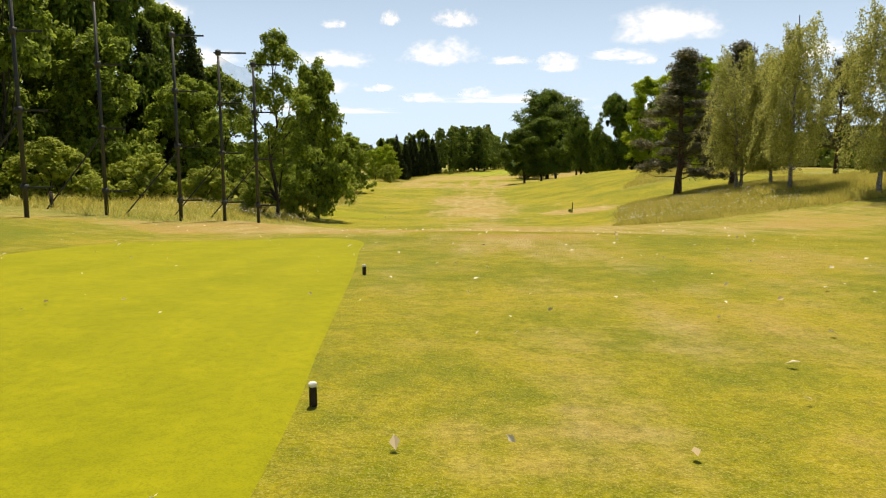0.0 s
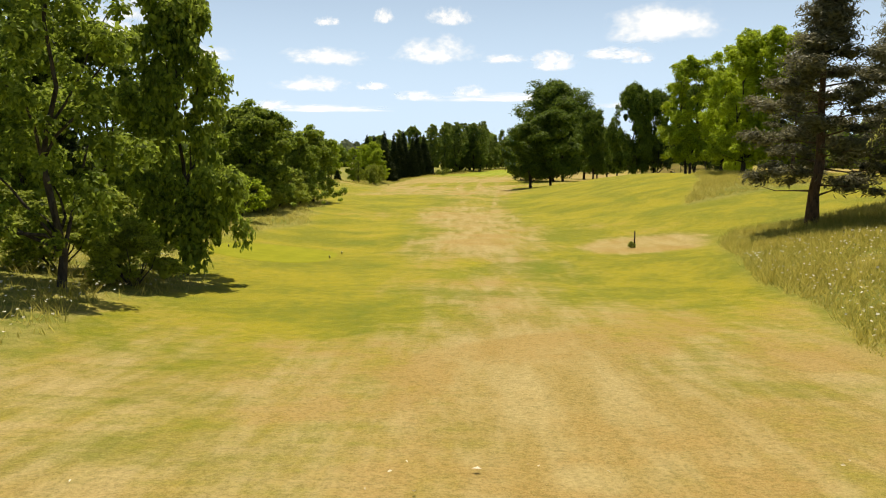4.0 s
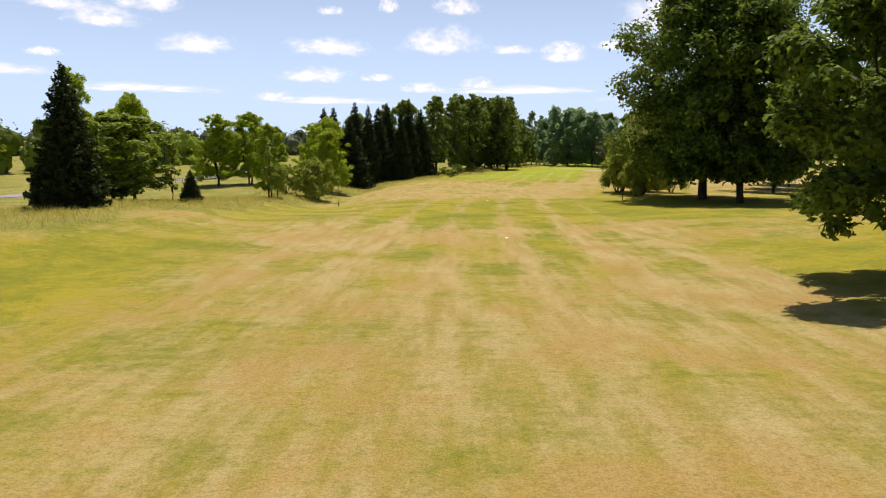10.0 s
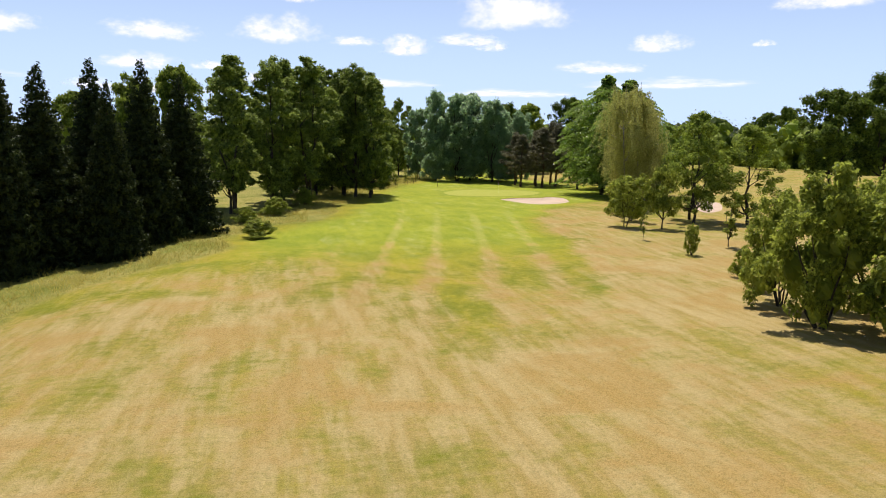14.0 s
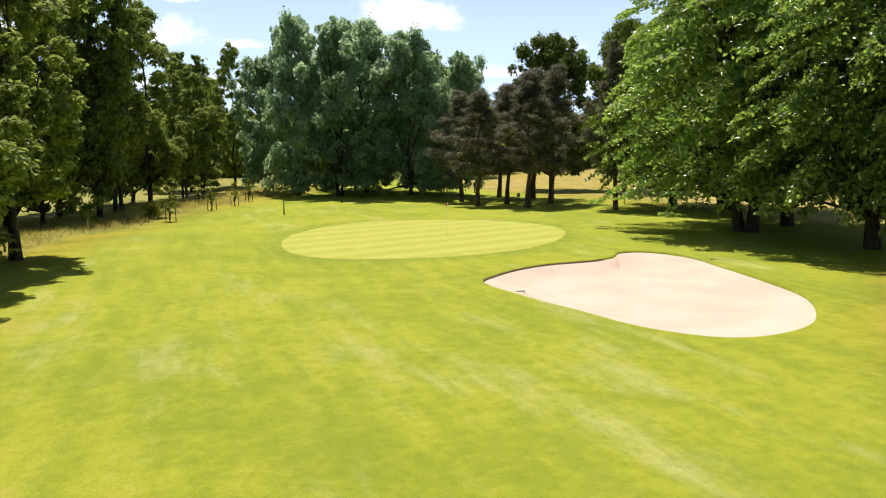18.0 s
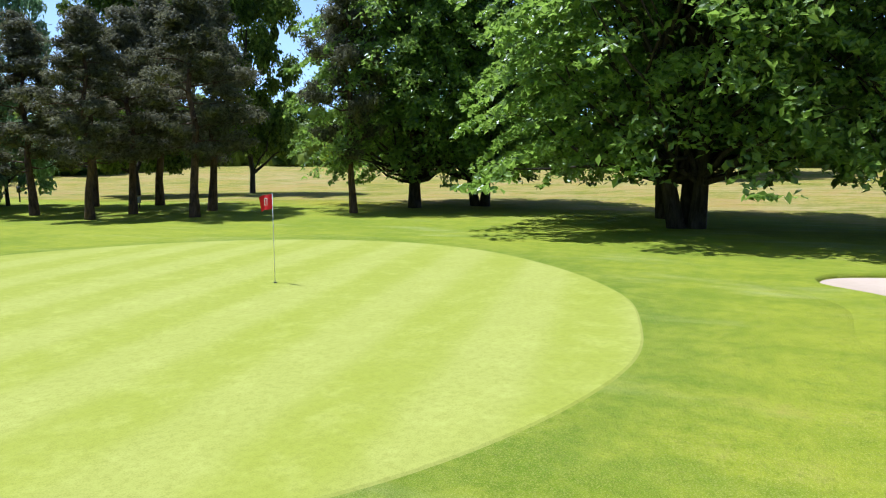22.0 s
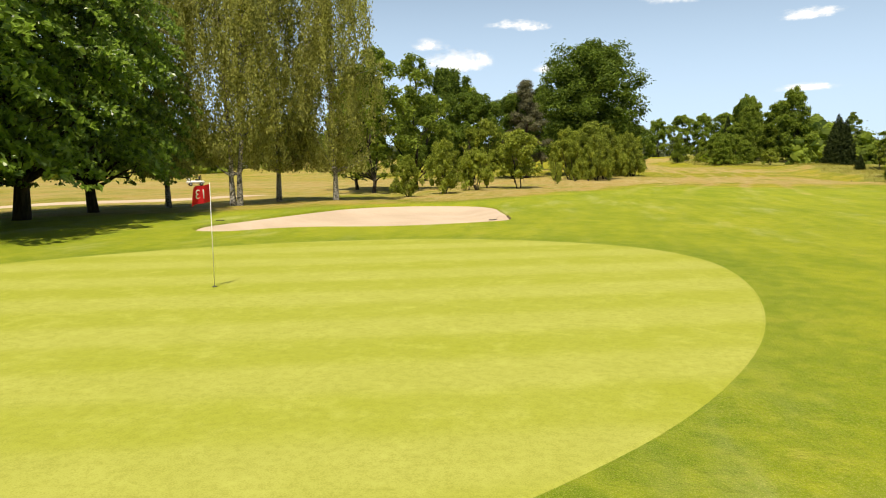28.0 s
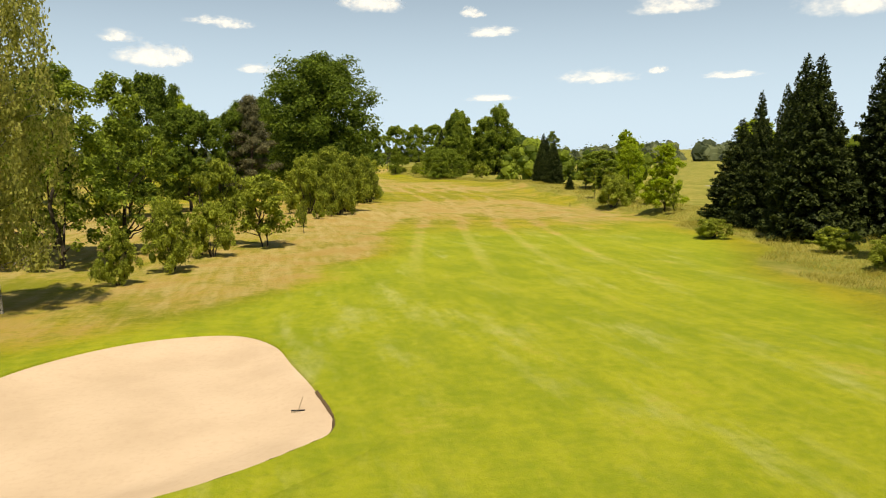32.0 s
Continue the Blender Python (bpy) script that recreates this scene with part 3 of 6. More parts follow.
def wobbly(a, b, rng, k=5, sway=0.06):
    """A bent path from a to b."""
    a, b = Vector(a), Vector(b)
    length = (b - a).length
    out = []
    for i in range(k + 1):
        f = i / k
        off = Vector(rng.normal(0, sway * length * math.sin(math.pi * f) * 0.6 + 1e-6, 3))
        out.append(a.lerp(b, f) + off)
    return out


def leaves(pos, nrm, size, rng, slim=0.62, up=0.7):
    """Folded, pointed leaves: vertices and quads."""
    n = len(pos)
    nrm = nrm * 0.8 + rng.normal(0, 0.62, (n, 3)) + np.array([0, 0, up])
    nrm /= np.linalg.norm(nrm, axis=1, keepdims=True) + 1e-9
    r = rng.normal(0, 1, (n, 3))
    r[:, 2] -= 0.35
    u = np.cross(nrm, r)
    u /= np.linalg.norm(u, axis=1, keepdims=True) + 1e-9
    v = np.cross(nrm, u)
    s = (size * rng.uniform(0.65, 1.3, n))[:, None]
    a = pos - v * s * 0.5
    c = pos + v * s * 0.5
    fold = nrm * s * 0.12
    b = pos + u * s * 0.5 * slim + fold
    d = pos - u * s * 0.5 * slim + fold
    verts = np.stack([a, b, c, d], 1).reshape(-1, 3)
    return verts, np.arange(4 * n).reshape(-1, 4)


def cores(clumps, share, rng):
    """Rough solid lumps added inside the clumps to block light and gaps, for a dark interior."""
    V, F = [], []
    us, vs = 7, 5
    for x, y, z, r in clumps:
        base = len(V)
        for i in range(vs):
            t = math.pi * (i + 0.5) / vs
            for j in range(us):
                a = 2 * math.pi * (j + 0.5 * (i % 2)) / us
                k = r * share * rng.uniform(0.75, 1.15)
                V.append((x + k * math.sin(t) * math.cos(a), y + k * math.sin(t) * math.sin(a), z + k * math.cos(t)))
        for i in range(vs - 1):
            for j in range(us):
                q = (j + 1) % us
                F.append((base + i * us + j, base + (i + 1) * us + j, base + (i + 1) * us + q, base + i * us + q))
    return np.array(V), np.array(F)


def with_cores(LV, LF, clumps, share, rng):
    CV, CF = cores(clumps, share, rng)
    return np.concatenate([LV, CV]), np.concatenate([LF, CF + len(LV)])


def on_clumps(clumps, n, rng, inner=0.25, flat=1.0):
    """Points and outward normals on the shells of many round clumps, thinned at their undersides."""
    c = np.array([k[:3] for k in clumps])
    r = np.array([k[3] for k in clumps])
    pick = rng.choice(len(r), n, p=r**2 / (r**2).sum())
    d = rng.normal(0, 1, (n, 3))
    d /= np.linalg.norm(d, axis=1, keepdims=True)
    low = (d[:, 2] < -0.3) & (rng.random(n) < 0.5)
    d[low, 2] *= -1
    depth = np.where(rng.random(n) < inner, rng.uniform(0.2, 0.8, n), np.clip(0.76 + np.abs(rng.normal(0, 0.3, n)), 0, 1.75))
    off = d * (r[pick] * depth)[:, None]
    off[:, 2] *= flat
    return c[pick] + off, d


def crown_clumps(rng, R, z0, z1, n, small=0.2, large=0.34, shape="round"):
    """Clumps of leaves in uneven lobes over a crown between heights z0 and z1 with the radius R; gives clumps and lobes."""
    out, lobes = [], []
    count = max(8, n // 3)
    for i in range(count):
        f = min(1.0, max(0.0, (i + 0.5 + rng.uniform(-0.3, 0.3)) / count))
        h = f if shape != "round" else 0.5 - 0.5 * math.cos(math.pi * (0.08 + 0.9 * f))
        if shape == "round":
            w = math.sqrt(max(0.0, 1 - abs(2 * h - 0.9) ** 2.3))
            if h < 0.45:
                w = max(w, 0.8)
        elif shape == "column":
            w = min(1.0, 0.6 + 1.4 * h) * min(1.0, 2.2 * (1.03 - h)) ** 0.7
        elif shape == "dome":
            w = math.sqrt(max(0.0, 1 - h**2.0)) * 0.95 + 0.05
        else:
            w = max(0.12, 1 - h) ** 0.8
        a = i * 2.39996 + rng.uniform(-0.7, 0.7)
        lr = R * rng.uniform(0.28, 0.44) * (0.75 + 0.3 * w)
        far = max(0.0, R * w * rng.uniform(0.8, 1.1) - lr * 1.15)
        x, y = far * math.cos(a), far * math.sin(a)
        z = min(z1 - lr * 1.15, max(z0 + lr * 0.5, z0 + h * (z1 - z0)))
        lobes.append((x, y, z, lr))
        k = max(5, int(round(n / count * 1.5)))
        for j in range(k):
            d = rng.normal(0, 1, 3) + np.array([0.5 * math.cos(a), 0.5 * math.sin(a), 0.45])
            d /= np.linalg.norm(d)
            s = lr * rng.uniform(0.5, 1.25)
            r = lr * rng.uniform(0.2, 0.44)
            out.append((x + d[0] * s, y + d[1] * s, max(z0 + r * 0.4, z + d[2] * s * 0.85), r))
    lobes.append((0, 0, z0 + 0.5 * (z1 - z0), min(R, z1 - z0) * 0.42))
    return out, lobes


def tree_meshes(kind, H, R, bare, leaf_size, n, bark, leaf, seed, trunk_r=None, stems=1, shape="round", clumps=46, flat=0.85, core=0.2):
    """Trunk-with-limbs and crown meshes of a broadleaved tree of height H, crown radius R, clear to the height bare."""
    rng = np.random.default_rng(seed)
    tr = trunk_r or H * 0.018 + 0.05
    cl, lobes = crown_clumps(rng, R, bare, H, clumps, shape=shape)
    V, F = [], []
    for s in range(stems):
        a = 2 * math.pi * s / stems + 0.4
        lean = 0.0 if stems == 1 else 1.0
        foot = Vector((lean * tr * math.cos(a), lean * tr * math.sin(a), -0.3))
        top = Vector((lean * R * 0.3 * math.cos(a), lean * R * 0.3 * math.sin(a), bare + (H - bare) * 0.8))
        path = wobbly(foot, top, rng, 8, 0.035)
        path.insert(1, foot.lerp(path[1], 0.18))
        k = len(path)
        rad = [tr * (1.0 if stems == 1 else 0.75) * (1.55 if i == 0 else 1.12 if i == 1 else 1) * (1 - 0.85 * (i / (k - 1)) ** 1.1) for i in range(k)]
        tube(path, rad, 9, V, F)
        for c in list(rng.permutation(len(cl)))[: (13 if stems == 1 else 7)]:
            x, y, z, r = cl[c]
            frac = min(0.85, max(0.12, (z - 1.2 * math.hypot(x, y) * 0.6) / H))
            i = max(2, min(k - 2, int(frac * k)))
            if path[i].z < bare * 0.6:
                i = min(k - 2, i + 1)
            lp = wobbly(path[i], (x * 0.85, y * 0.85, z - r * 0.2), rng, 4, 0.08)
            tube(lp, [rad[i] * 0.5 * (1 - 0.8 * j / 4) + 0.012 for j in range(5)], 5, V, F)
    trunk = mesh_from(kind + "_trunk", V, F, bark, True)
    pos, nr = on_clumps(cl, n, rng, 0.3, flat)
    keep = pos[:, 2] > bare * 0.75 + 0.15
    LV, LF = leaves(pos[keep], nr[keep], leaf_size, rng)
    if core > 0:
        LV, LF = with_cores(LV, LF, lobes, core, rng)
    return trunk, quick_mesh(kind + "_crown", LV, LF, leaf)


def beech_meshes(H, R, bare, n, bark, leaf, seed, stems=1, leaf_size=0.24, sprays=520):
    """A beech: rising limbs that carry flat, drooping sprays of leaves in layers round a dark inside."""
    rng = np.random.default_rng(seed)
    V, F, pos, nrm = [], [], [], []
    tr = 0.42 if stems == 1 else 0.3
    stem_paths = []
    for k in range(stems):
        a = 2 * math.pi * k / stems + 0.4
        lean = 0.0 if stems == 1 else 1.0
        path = wobbly((lean * 0.34 * math.cos(a), lean * 0.34 * math.sin(a), -0.3), (lean * R * 0.25 * math.cos(a), lean * R * 0.25 * math.sin(a), H * 0.86), rng, 8, 0.03)
        path.insert(1, path[0].lerp(path[1], 0.2))
        tube(path, [tr * (1.6 if i == 0 else 1.15 if i == 1 else 1.0) * (1 - 0.86 * i / 9) for i in range(10)], 10, V, F)
        stem_paths.append(path)
    each = n // sprays
    for b in range(sprays):
        f = (b + 0.5) / sprays
        h = 0.02 + 0.98 * f**0.92
        a = b * 2.39996 + rng.uniform(-0.5, 0.5)
        w = math.sqrt(max(0.0, 1 - abs(1.55 * h - 0.42) ** 2.2)) if h > 0.27 else 1.0
        out = R * max(0.14, w) * rng.choice([1.0, 0.74, 0.46], p=[0.58, 0.27, 0.15]) * rng.uniform(0.84, 1.1)
        z = bare + h * (H - bare) * 0.98
        length = min(out * 0.85, rng.uniform(2.2, 4.0))
        wide = rng.uniform(0.28, 0.5) * length
        droop = rng.uniform(0.1, 0.34) + 0.16 * (1 - h)
        t = rng.random(each) ** 0.75
        side = rng.normal(0, 0.45, each) * wide * (1.15 - 0.75 * t)
        rad = out - length + t * length
        z0 = z + 0.35 * length * (1 - t) * 0.4 - droop * length * t**2 - 0.22 * np.abs(side) + rng.normal(0, 0.07, each)
        pos.append(np.stack([rad * math.cos(a) - side * math.sin(a), rad * math.sin(a) + side * math.cos(a), np.maximum(z0, bare * 0.72)], 1))
        nrm.append(np.tile([0.25 * math.cos(a), 0.25 * math.sin(a), 0.75], (each, 1)))
        if b % 5 == 0:
            path = stem_paths[b // 5 % stems]
            i = max(2, min(8, int((z - 0.42 * out) / H * 9)))
            root = path[i]
            tube(wobbly(root, ((out - 0.3 * length) * math.cos(a), (out - 0.3 * length) * math.sin(a), z), rng, 5, 0.06), [0.11, 0.085, 0.06, 0.042, 0.026, 0.012], 6, V, F)
    LV, LF = leaves(np.concatenate(pos), np.concatenate(nrm), leaf_size, rng, 0.62, 0.25)
    return mesh_from("beech_trunk", V, F, bark, True), quick_mesh("beech_crown", LV, LF, leaf)


def spruce_meshes(H, R, n, bark, leaf, seed, leaf_size=0.42):
    rng = np.random.default_rng(seed)
    V, F = [], []
    tube([(0, 0, -0.2), (0, 0, H * 0.3), (0.03, 0, H * 0.7), (0, 0, H * 0.985)], [H * 0.016, H * 0.012, H * 0.006, 0.015], 8, V, F)
    pos, nrm, sz = [], [], []
    levels = int(H * 2.1)
    total = 0
    for l in range(levels):
        f = l / levels
        z = 0.25 + f**0.92 * (H - 0.4)
        L = R * (1 - f) ** 0.82 * rng.uniform(0.9, 1.08) + 0.12
        nb = max(6, int(12 * (1 - f) + 6))
        for b in range(nb):
            zb = z + rng.uniform(-0.5, 0.5) * H / levels
            a = 2 * math.pi * (b + rng.uniform(-0.35, 0.35)) / nb + l * 0.7
            LL = L * rng.uniform(0.72, 1.12)
            if f < 0.55 and rng.random() < 0.25:
                tube([(0, 0, z), (LL * 0.5 * math.cos(a), LL * 0.5 * math.sin(a), z - LL * 0.12), (LL * 0.85 * math.cos(a), LL * 0.85 * math.sin(a), z - LL * 0.16)], [0.03, 0.02, 0.008], 4, V, F)
            m = max(4, int(n * LL / (levels * 9.0 * R * 0.55)))
            t = rng.uniform(0.12, 1, m) ** 0.7
            side = rng.normal(0, 0.16, m) * LL * (1.15 - t)
            droop = -0.22 * LL * t + 0.16 * LL * t**3 - np.abs(side) * 0.35
            x = t * LL * math.cos(a) - side * math.sin(a)
            y = t * LL * math.sin(a) + side * math.cos(a)
            pos.append(np.stack([x, y, zb + droop + rng.normal(0, 0.12, m)], 1))
            nrm.append(np.stack([np.full(m, 0.35 * math.cos(a)), np.full(m, 0.35 * math.sin(a)), np.full(m, 0.8)], 1))
            sz.append(np.full(m, leaf_size * (0.55 + 0.45 * (1 - f))))
            total += m
    pos, nrm = np.concatenate(pos), np.concatenate(nrm)
    LV, LF = leaves(pos, nrm, np.concatenate(sz), rng, 0.5, 0.2)
    inner = [(0.0, 0.0, 0.9 + f * (H * 0.86), max(0.12, 0.58 * R * (1 - f) ** 0.9)) for f in np.linspace(0, 0.97, 16)]
    CV, CF = cores(inner, 0.9, rng)
    CV[:, 2] = np.clip(CV[:, 2], 0.35, None)
    LV, LF = np.concatenate([LV, CV]), np.concatenate([LF, CF + len(LV)])
    return mesh_from("spruce_trunk", V, F, bark, True), quick_mesh("spruce_crown", LV, LF, leaf)


def pine_meshes(H, R, bare, n, bark, leaf, seed, leaf_size=0.3):
    """A Scots pine: bare reddish stem and tiers of dark, tufted boughs."""
    rng = np.random.default_rng(seed)
    V, F = [], []
    lean = rng.normal(0, 0.03, 2) * H
    path = wobbly((0, 0, -0.2), (lean[0], lean[1], H * 0.97), rng, 7, 0.02)
    rad = [H * 0.017 * (1 - 0.88 * i / 7) + 0.01 for i in range(8)]
    rad[0] *= 1.3
    tube(path, rad, 9, V, F)
    cl = []
    nb = 34
    for b in range(nb):
        f = (b + 0.5) / nb
        z = bare + (H - bare) * f
        a = b * 2.39996 + rng.uniform(-0.4, 0.4)
        L = R * (0.75 + 0.35 * math.sin(math.pi * min(1, f * 1.25))) * (1.04 - f**1.8) * rng.uniform(0.65, 1.1)
        i = min(6, int(z / H * 7))
        s = Vector(path[i]).lerp(Vector(path[i + 1]), z / H * 7 - i)
        e = s + Vector((L * math.cos(a), L * math.sin(a), L * rng.uniform(-0.12, 0.25)))
        tube(wobbly(s, e, rng, 3, 0.08), [0.05 + 0.03 * (1 - f), 0.04, 0.025, 0.01], 5, V, F)
        for t in (0.5, 0.78, 1.0):
            c = s.lerp(e, t) + Vector(rng.normal(0, 0.2, 3))
            cl.append((c.x, c.y, c.z + 0.15, R * rng.uniform(0.15, 0.26)))
    pos, nr = on_clumps(cl, n, rng, 0.45, 0.6)
    LV, LF = leaves(pos, nr, leaf_size, rng, 0.22, 0.5)
    LV, LF = with_cores(LV, LF, [(x, y, z, r * 0.8) for x, y, z, r in cl], 0.5, rng)
    return mesh_from("pine_trunk", V, F, bark, True), quick_mesh("pine_crown", LV, LF, leaf)


def birch_meshes(H, R, bare, n, bark, leaf, seed, leaf_size=0.2, stems=1):
    """A weeping birch: ascending limbs hung with strands of small leaves."""
    rng = np.random.default_rng(seed)
    V, F, pos = [], [], []
    for s in range(stems):
        a0 = 2 * math.pi * s / max(1, stems)
        off = Vector((0.25 * (stems > 1) * math.cos(a0), 0.25 * (stems > 1) * math.sin(a0), -0.2))
        top = Vector((R * 0.35 * (stems > 1) * math.cos(a0) + rng.normal(0, 0.3), R * 0.35 * (stems > 1) * math.sin(a0), H * rng.uniform(0.9, 0.98)))
        path = wobbly(off, top, rng, 8, 0.025)
        rad = [H * 0.0125 * (1 - 0.9 * i / 8) + 0.012 for i in range(9)]
        rad[0] *= 1.4
        tube(path, rad, 8, V, F)
        nb = int(46 / stems)
        for b in range(nb):
            f = (b + 0.5) / nb
            z = bare * 1.15 + (H * 0.97 - bare * 1.15) * f
            i = min(7, int(z / H * 8))
            q = Vector(path[i])
            a = b * 2.39996 + rng.uniform(-0.5, 0.5)
            L = R * (0.45 + 0.75 * math.sin(math.pi * (0.12 + 0.8 * f))) * rng.uniform(0.55, 1.0)
            e = q + Vector((L * math.cos(a), L * math.sin(a), L * rng.uniform(0.25, 0.7)))
            e.z = min(e.z, H)
            lp = wobbly(q, e, rng, 4, 0.08)
            tube(lp, [rad[i] * 0.4 + 0.01, 0.03, 0.02, 0.012, 0.006], 5, V, F)
            for k in range(9):
                t = rng.uniform(0.3, 1.02)
                c = q.lerp(e, t)
                length = rng.uniform(0.8, 1.0) * min(c.z - bare * 0.8, R * rng.uniform(0.5, 1.25))
                if length < 0.4:
                    continue
                m = max(4, int(n / (46 * 8) * length / (R * 0.8)))
                d = rng.random(m) * length
                dx, dy = rng.normal(0, 0.22, 2)
                p = np.stack([c.x + dx * d + rng.normal(0, 0.16, m), c.y + dy * d + rng.normal(0, 0.16, m), c.z - d + 0.2], 1)
                pos.append(p)
    pos = np.concatenate(pos)
    nr = rng.normal(0, 1, pos.shape) * np.array([1, 1, 0.3])
    LV, LF = leaves(pos, nr, leaf_size, rng, 0.6, 0.1)
    return mesh_from("birch_trunk", V, F, bark, True), quick_mesh("birch_crown", LV, LF, leaf)


def bush_mesh(H, R, n, leaf, seed, leaf_size=0.22, clumps=22):
    rng = np.random.default_rng(seed)
    cl, lobes = crown_clumps(rng, R, H * 0.05, H, clumps, 0.26, 0.42, "dome")
    pos, nr = on_clumps(cl, n, rng, 0.25)
    keep = pos[:, 2] > 0.03
    LV, LF = leaves(pos[keep], nr[keep], leaf_size, rng)
    LV, LF = with_cores(LV, LF, lobes, 0.4, rng)
    V, F = [], []
    for i in range(7):
        a = i * 2.4
        tube(wobbly((0.15 * math.cos(a), 0.15 * math.sin(a), -0.15), (R * 0.55 * math.cos(a), R * 0.55 * math.sin(a), H * 0.6), rng, 4, 0.08), [0.07, 0.055, 0.04, 0.03, 0.015], 5, V, F)
    return mesh_from("bush_stems", V, F, BARK, True), quick_mesh("bush_crown", LV, LF, leaf)


build_ground()
SETTING = [
    ("putting_green", GREEN, 0.016, GREEN_TURF, "closely mown putting green with pale mowing stripes", "putting green"),
    ("tee", TEE_ONE, 0.015, TEE_TURF, "smooth yellow-green mown teeing ground", "tee"),
    ("tee", TEE_TWO, 0.015, TEE_GREEN, "small raised mown teeing ground", "tee"),
]
for name, ring, rise, mat, label, cat in SETTING:
    me = draped(name, ring, rise, mat, 24)
    tagged(new(name, me), label, cat, kind="structure")
for ring, deep, high in zip(BUNKERS, (1.0, 0.2), (1.0, 0.2)):
    me = draped("bunker", ring, 0.0, SAND, 16, lambda f: (0.07 + 0.3 * float(eased(f / 0.35))) * deep)
    tagged(new("bunker", me), "shallow bunker of raked pale sand with grass lip", "bunker", kind="structure")
    lip("bunker_lip", ring, "rounded grass lip dropping into the sand bunker", high)
    if deep == 1.0:
        cut_edge("bunker_edge", ring, "dark crumbling soil edge between grass and sand", 7)


TREES = {}


def stock(key, meshes):
    TREES[key] = meshes


SIZES = {"oak": (16, 7), "bigoak": (27, 12), "beech": (17, 7.5), "poplar": (21, 4.6), "spruce": (16, 4), "pine": (14, 3.2), "birch": (15, 4), "bright": (15, 4.6), "broad": (13, 5.2), "grove": (13, 5.2), "bush": (5, 3), "small": (4.5, 2.2), "sapling": (3.2, 0.7), "open": (15, 4.5)}


def plant(name, key, x, y, tall, wide, label, category="tree", group=""):
    """A tree of the stock at a place, with its height and the radius of its crown in metres."""
    h0, r0 = SIZES[key.split("_")[0]]
    m = Matrix.Translation((x, y, float(ground_z(x, y)))) @ Matrix.Rotation(2.4 * x + 1.7 * y, 4, "Z") @ Matrix.Diagonal((wide / r0, wide / r0, tall / h0, 1))
    ob = empty_thing(name, m, label, category, group)
    trunk, crown = TREES[key]
    if trunk:
        part("trunk", trunk, ob)
    part("crown", crown, ob)
    return ob


stock("oak_a", tree_meshes("oak", 16, 7, 2.2, 0.40, 34000, BARK, L_OAK, 11, 0.34, 1, "round", 84))
stock("bigoak_a", tree_meshes("oak", 27, 12, 2.4, 0.5, 60000, BARK, L_OAK, 13, 0.5, 1, "round", 300, 0.8, 0.22))
stock("oak_b", tree_meshes("oak", 16, 7, 1.8, 0.40, 34000, BARK, L_OAK, 12, 0.30, 1, "round", 96))
stock("beech_a", beech_meshes(17, 7.5, 1.9, 66000, BARK, L_BEECH, 21, 3, 0.28))
stock("beech_b", beech_meshes(17, 7.5, 2.1, 66000, BARK, L_BEECH, 22, 1, 0.28))
stock("grove_a", tree_meshes("grove", 13, 5.2, 0.3, 0.36, 26000, BARK, L_GROVE, 83, 0.24, 1, "dome", 120, 0.85, 0.0))
stock("grove_b", tree_meshes("grove", 13, 5.2, 0.6, 0.36, 26000, BARK, L_GROVE, 84, 0.24, 2, "round", 120, 0.85, 0.0))
stock("poplar_a", tree_meshes("poplar", 21, 4.6, 1.6, 0.36, 24000, BARK, L_POPLAR, 31, 0.28, 1, "column", 100))
stock("poplar_b", tree_meshes("poplar", 21, 4.6, 2.4, 0.36, 24000, BARK, L_POPLAR, 32, 0.26, 2, "column", 100))
stock("spruce_a", spruce_meshes(16, 4, 28000, BARK, L_SPRUCE, 41, 0.46))
stock("spruce_b", spruce_meshes(16, 4, 28000, BARK, L_SPRUCE, 42, 0.46))
stock("pine_a", pine_meshes(14, 3.2, 3.2, 20000, BARK_PINE, L_PINE, 51, 0.34))
stock("pine_b", pine_meshes(14, 3.2, 4.0, 20000, BARK_PINE, L_PINE, 52, 0.34))
stock("pine_c", pine_meshes(14, 3.2, 1.6, 24000, BARK_PINE, L_PINE, 53, 0.34))
stock("birch_a", birch_meshes(15, 4, 1.6, 38000, BARK_BIRCH, L_BIRCH, 61, 0.18))
stock("birch_b", birch_meshes(15, 4, 2.0, 38000, BARK_BIRCH, L_BIRCH, 62, 0.18, 2))
stock("bright_a", tree_meshes("willow", 15, 4.6, 1.0, 0.27, 36000, BARK, L_BRIGHT, 71, 0.22, 1, "dome", 120))
stock("bright_b", tree_meshes("willow", 15, 4.6, 1.6, 0.27, 36000, BARK, L_BRIGHT, 72, 0.24, 2, "round", 120))
stock("broad_a", tree_meshes("broadleaf", 13, 5.2, 0.3, 0.38, 22000, BARK, L_WILLOW, 81, 0.24, 1, "dome", 90))
stock("broad_b", tree_meshes("broadleaf", 13, 5.2, 0.6, 0.38, 22000, BARK, L_WILLOW, 82, 0.24, 2, "round", 90))
stock("bush_a", bush_mesh(5, 3, 11000, L_BUSH, 91, 0.2, 48))
stock("bush_b", bush_mesh(5, 3, 11000, L_BUSH, 92, 0.2, 54))
stock("bush_c", bush_mesh(5, 3, 11000, L_BUSH, 93, 0.2, 48))
stock("small_a", tree_meshes("small", 4.5, 2.2, 1.0, 0.2, 6500, BARK, L_BUSH, 101, 0.09, 1, "round", 60))
stock("small_b", tree_meshes("small", 4.5, 2.2, 0.9, 0.2, 6500, BARK, L_BUSH, 102, 0.08, 2, "round", 60))
stock("small_c", tree_meshes("small", 4.5, 2.2, 0.9, 0.2, 6500, BARK, L_BRIGHT, 103, 0.08, 2, "round", 60))
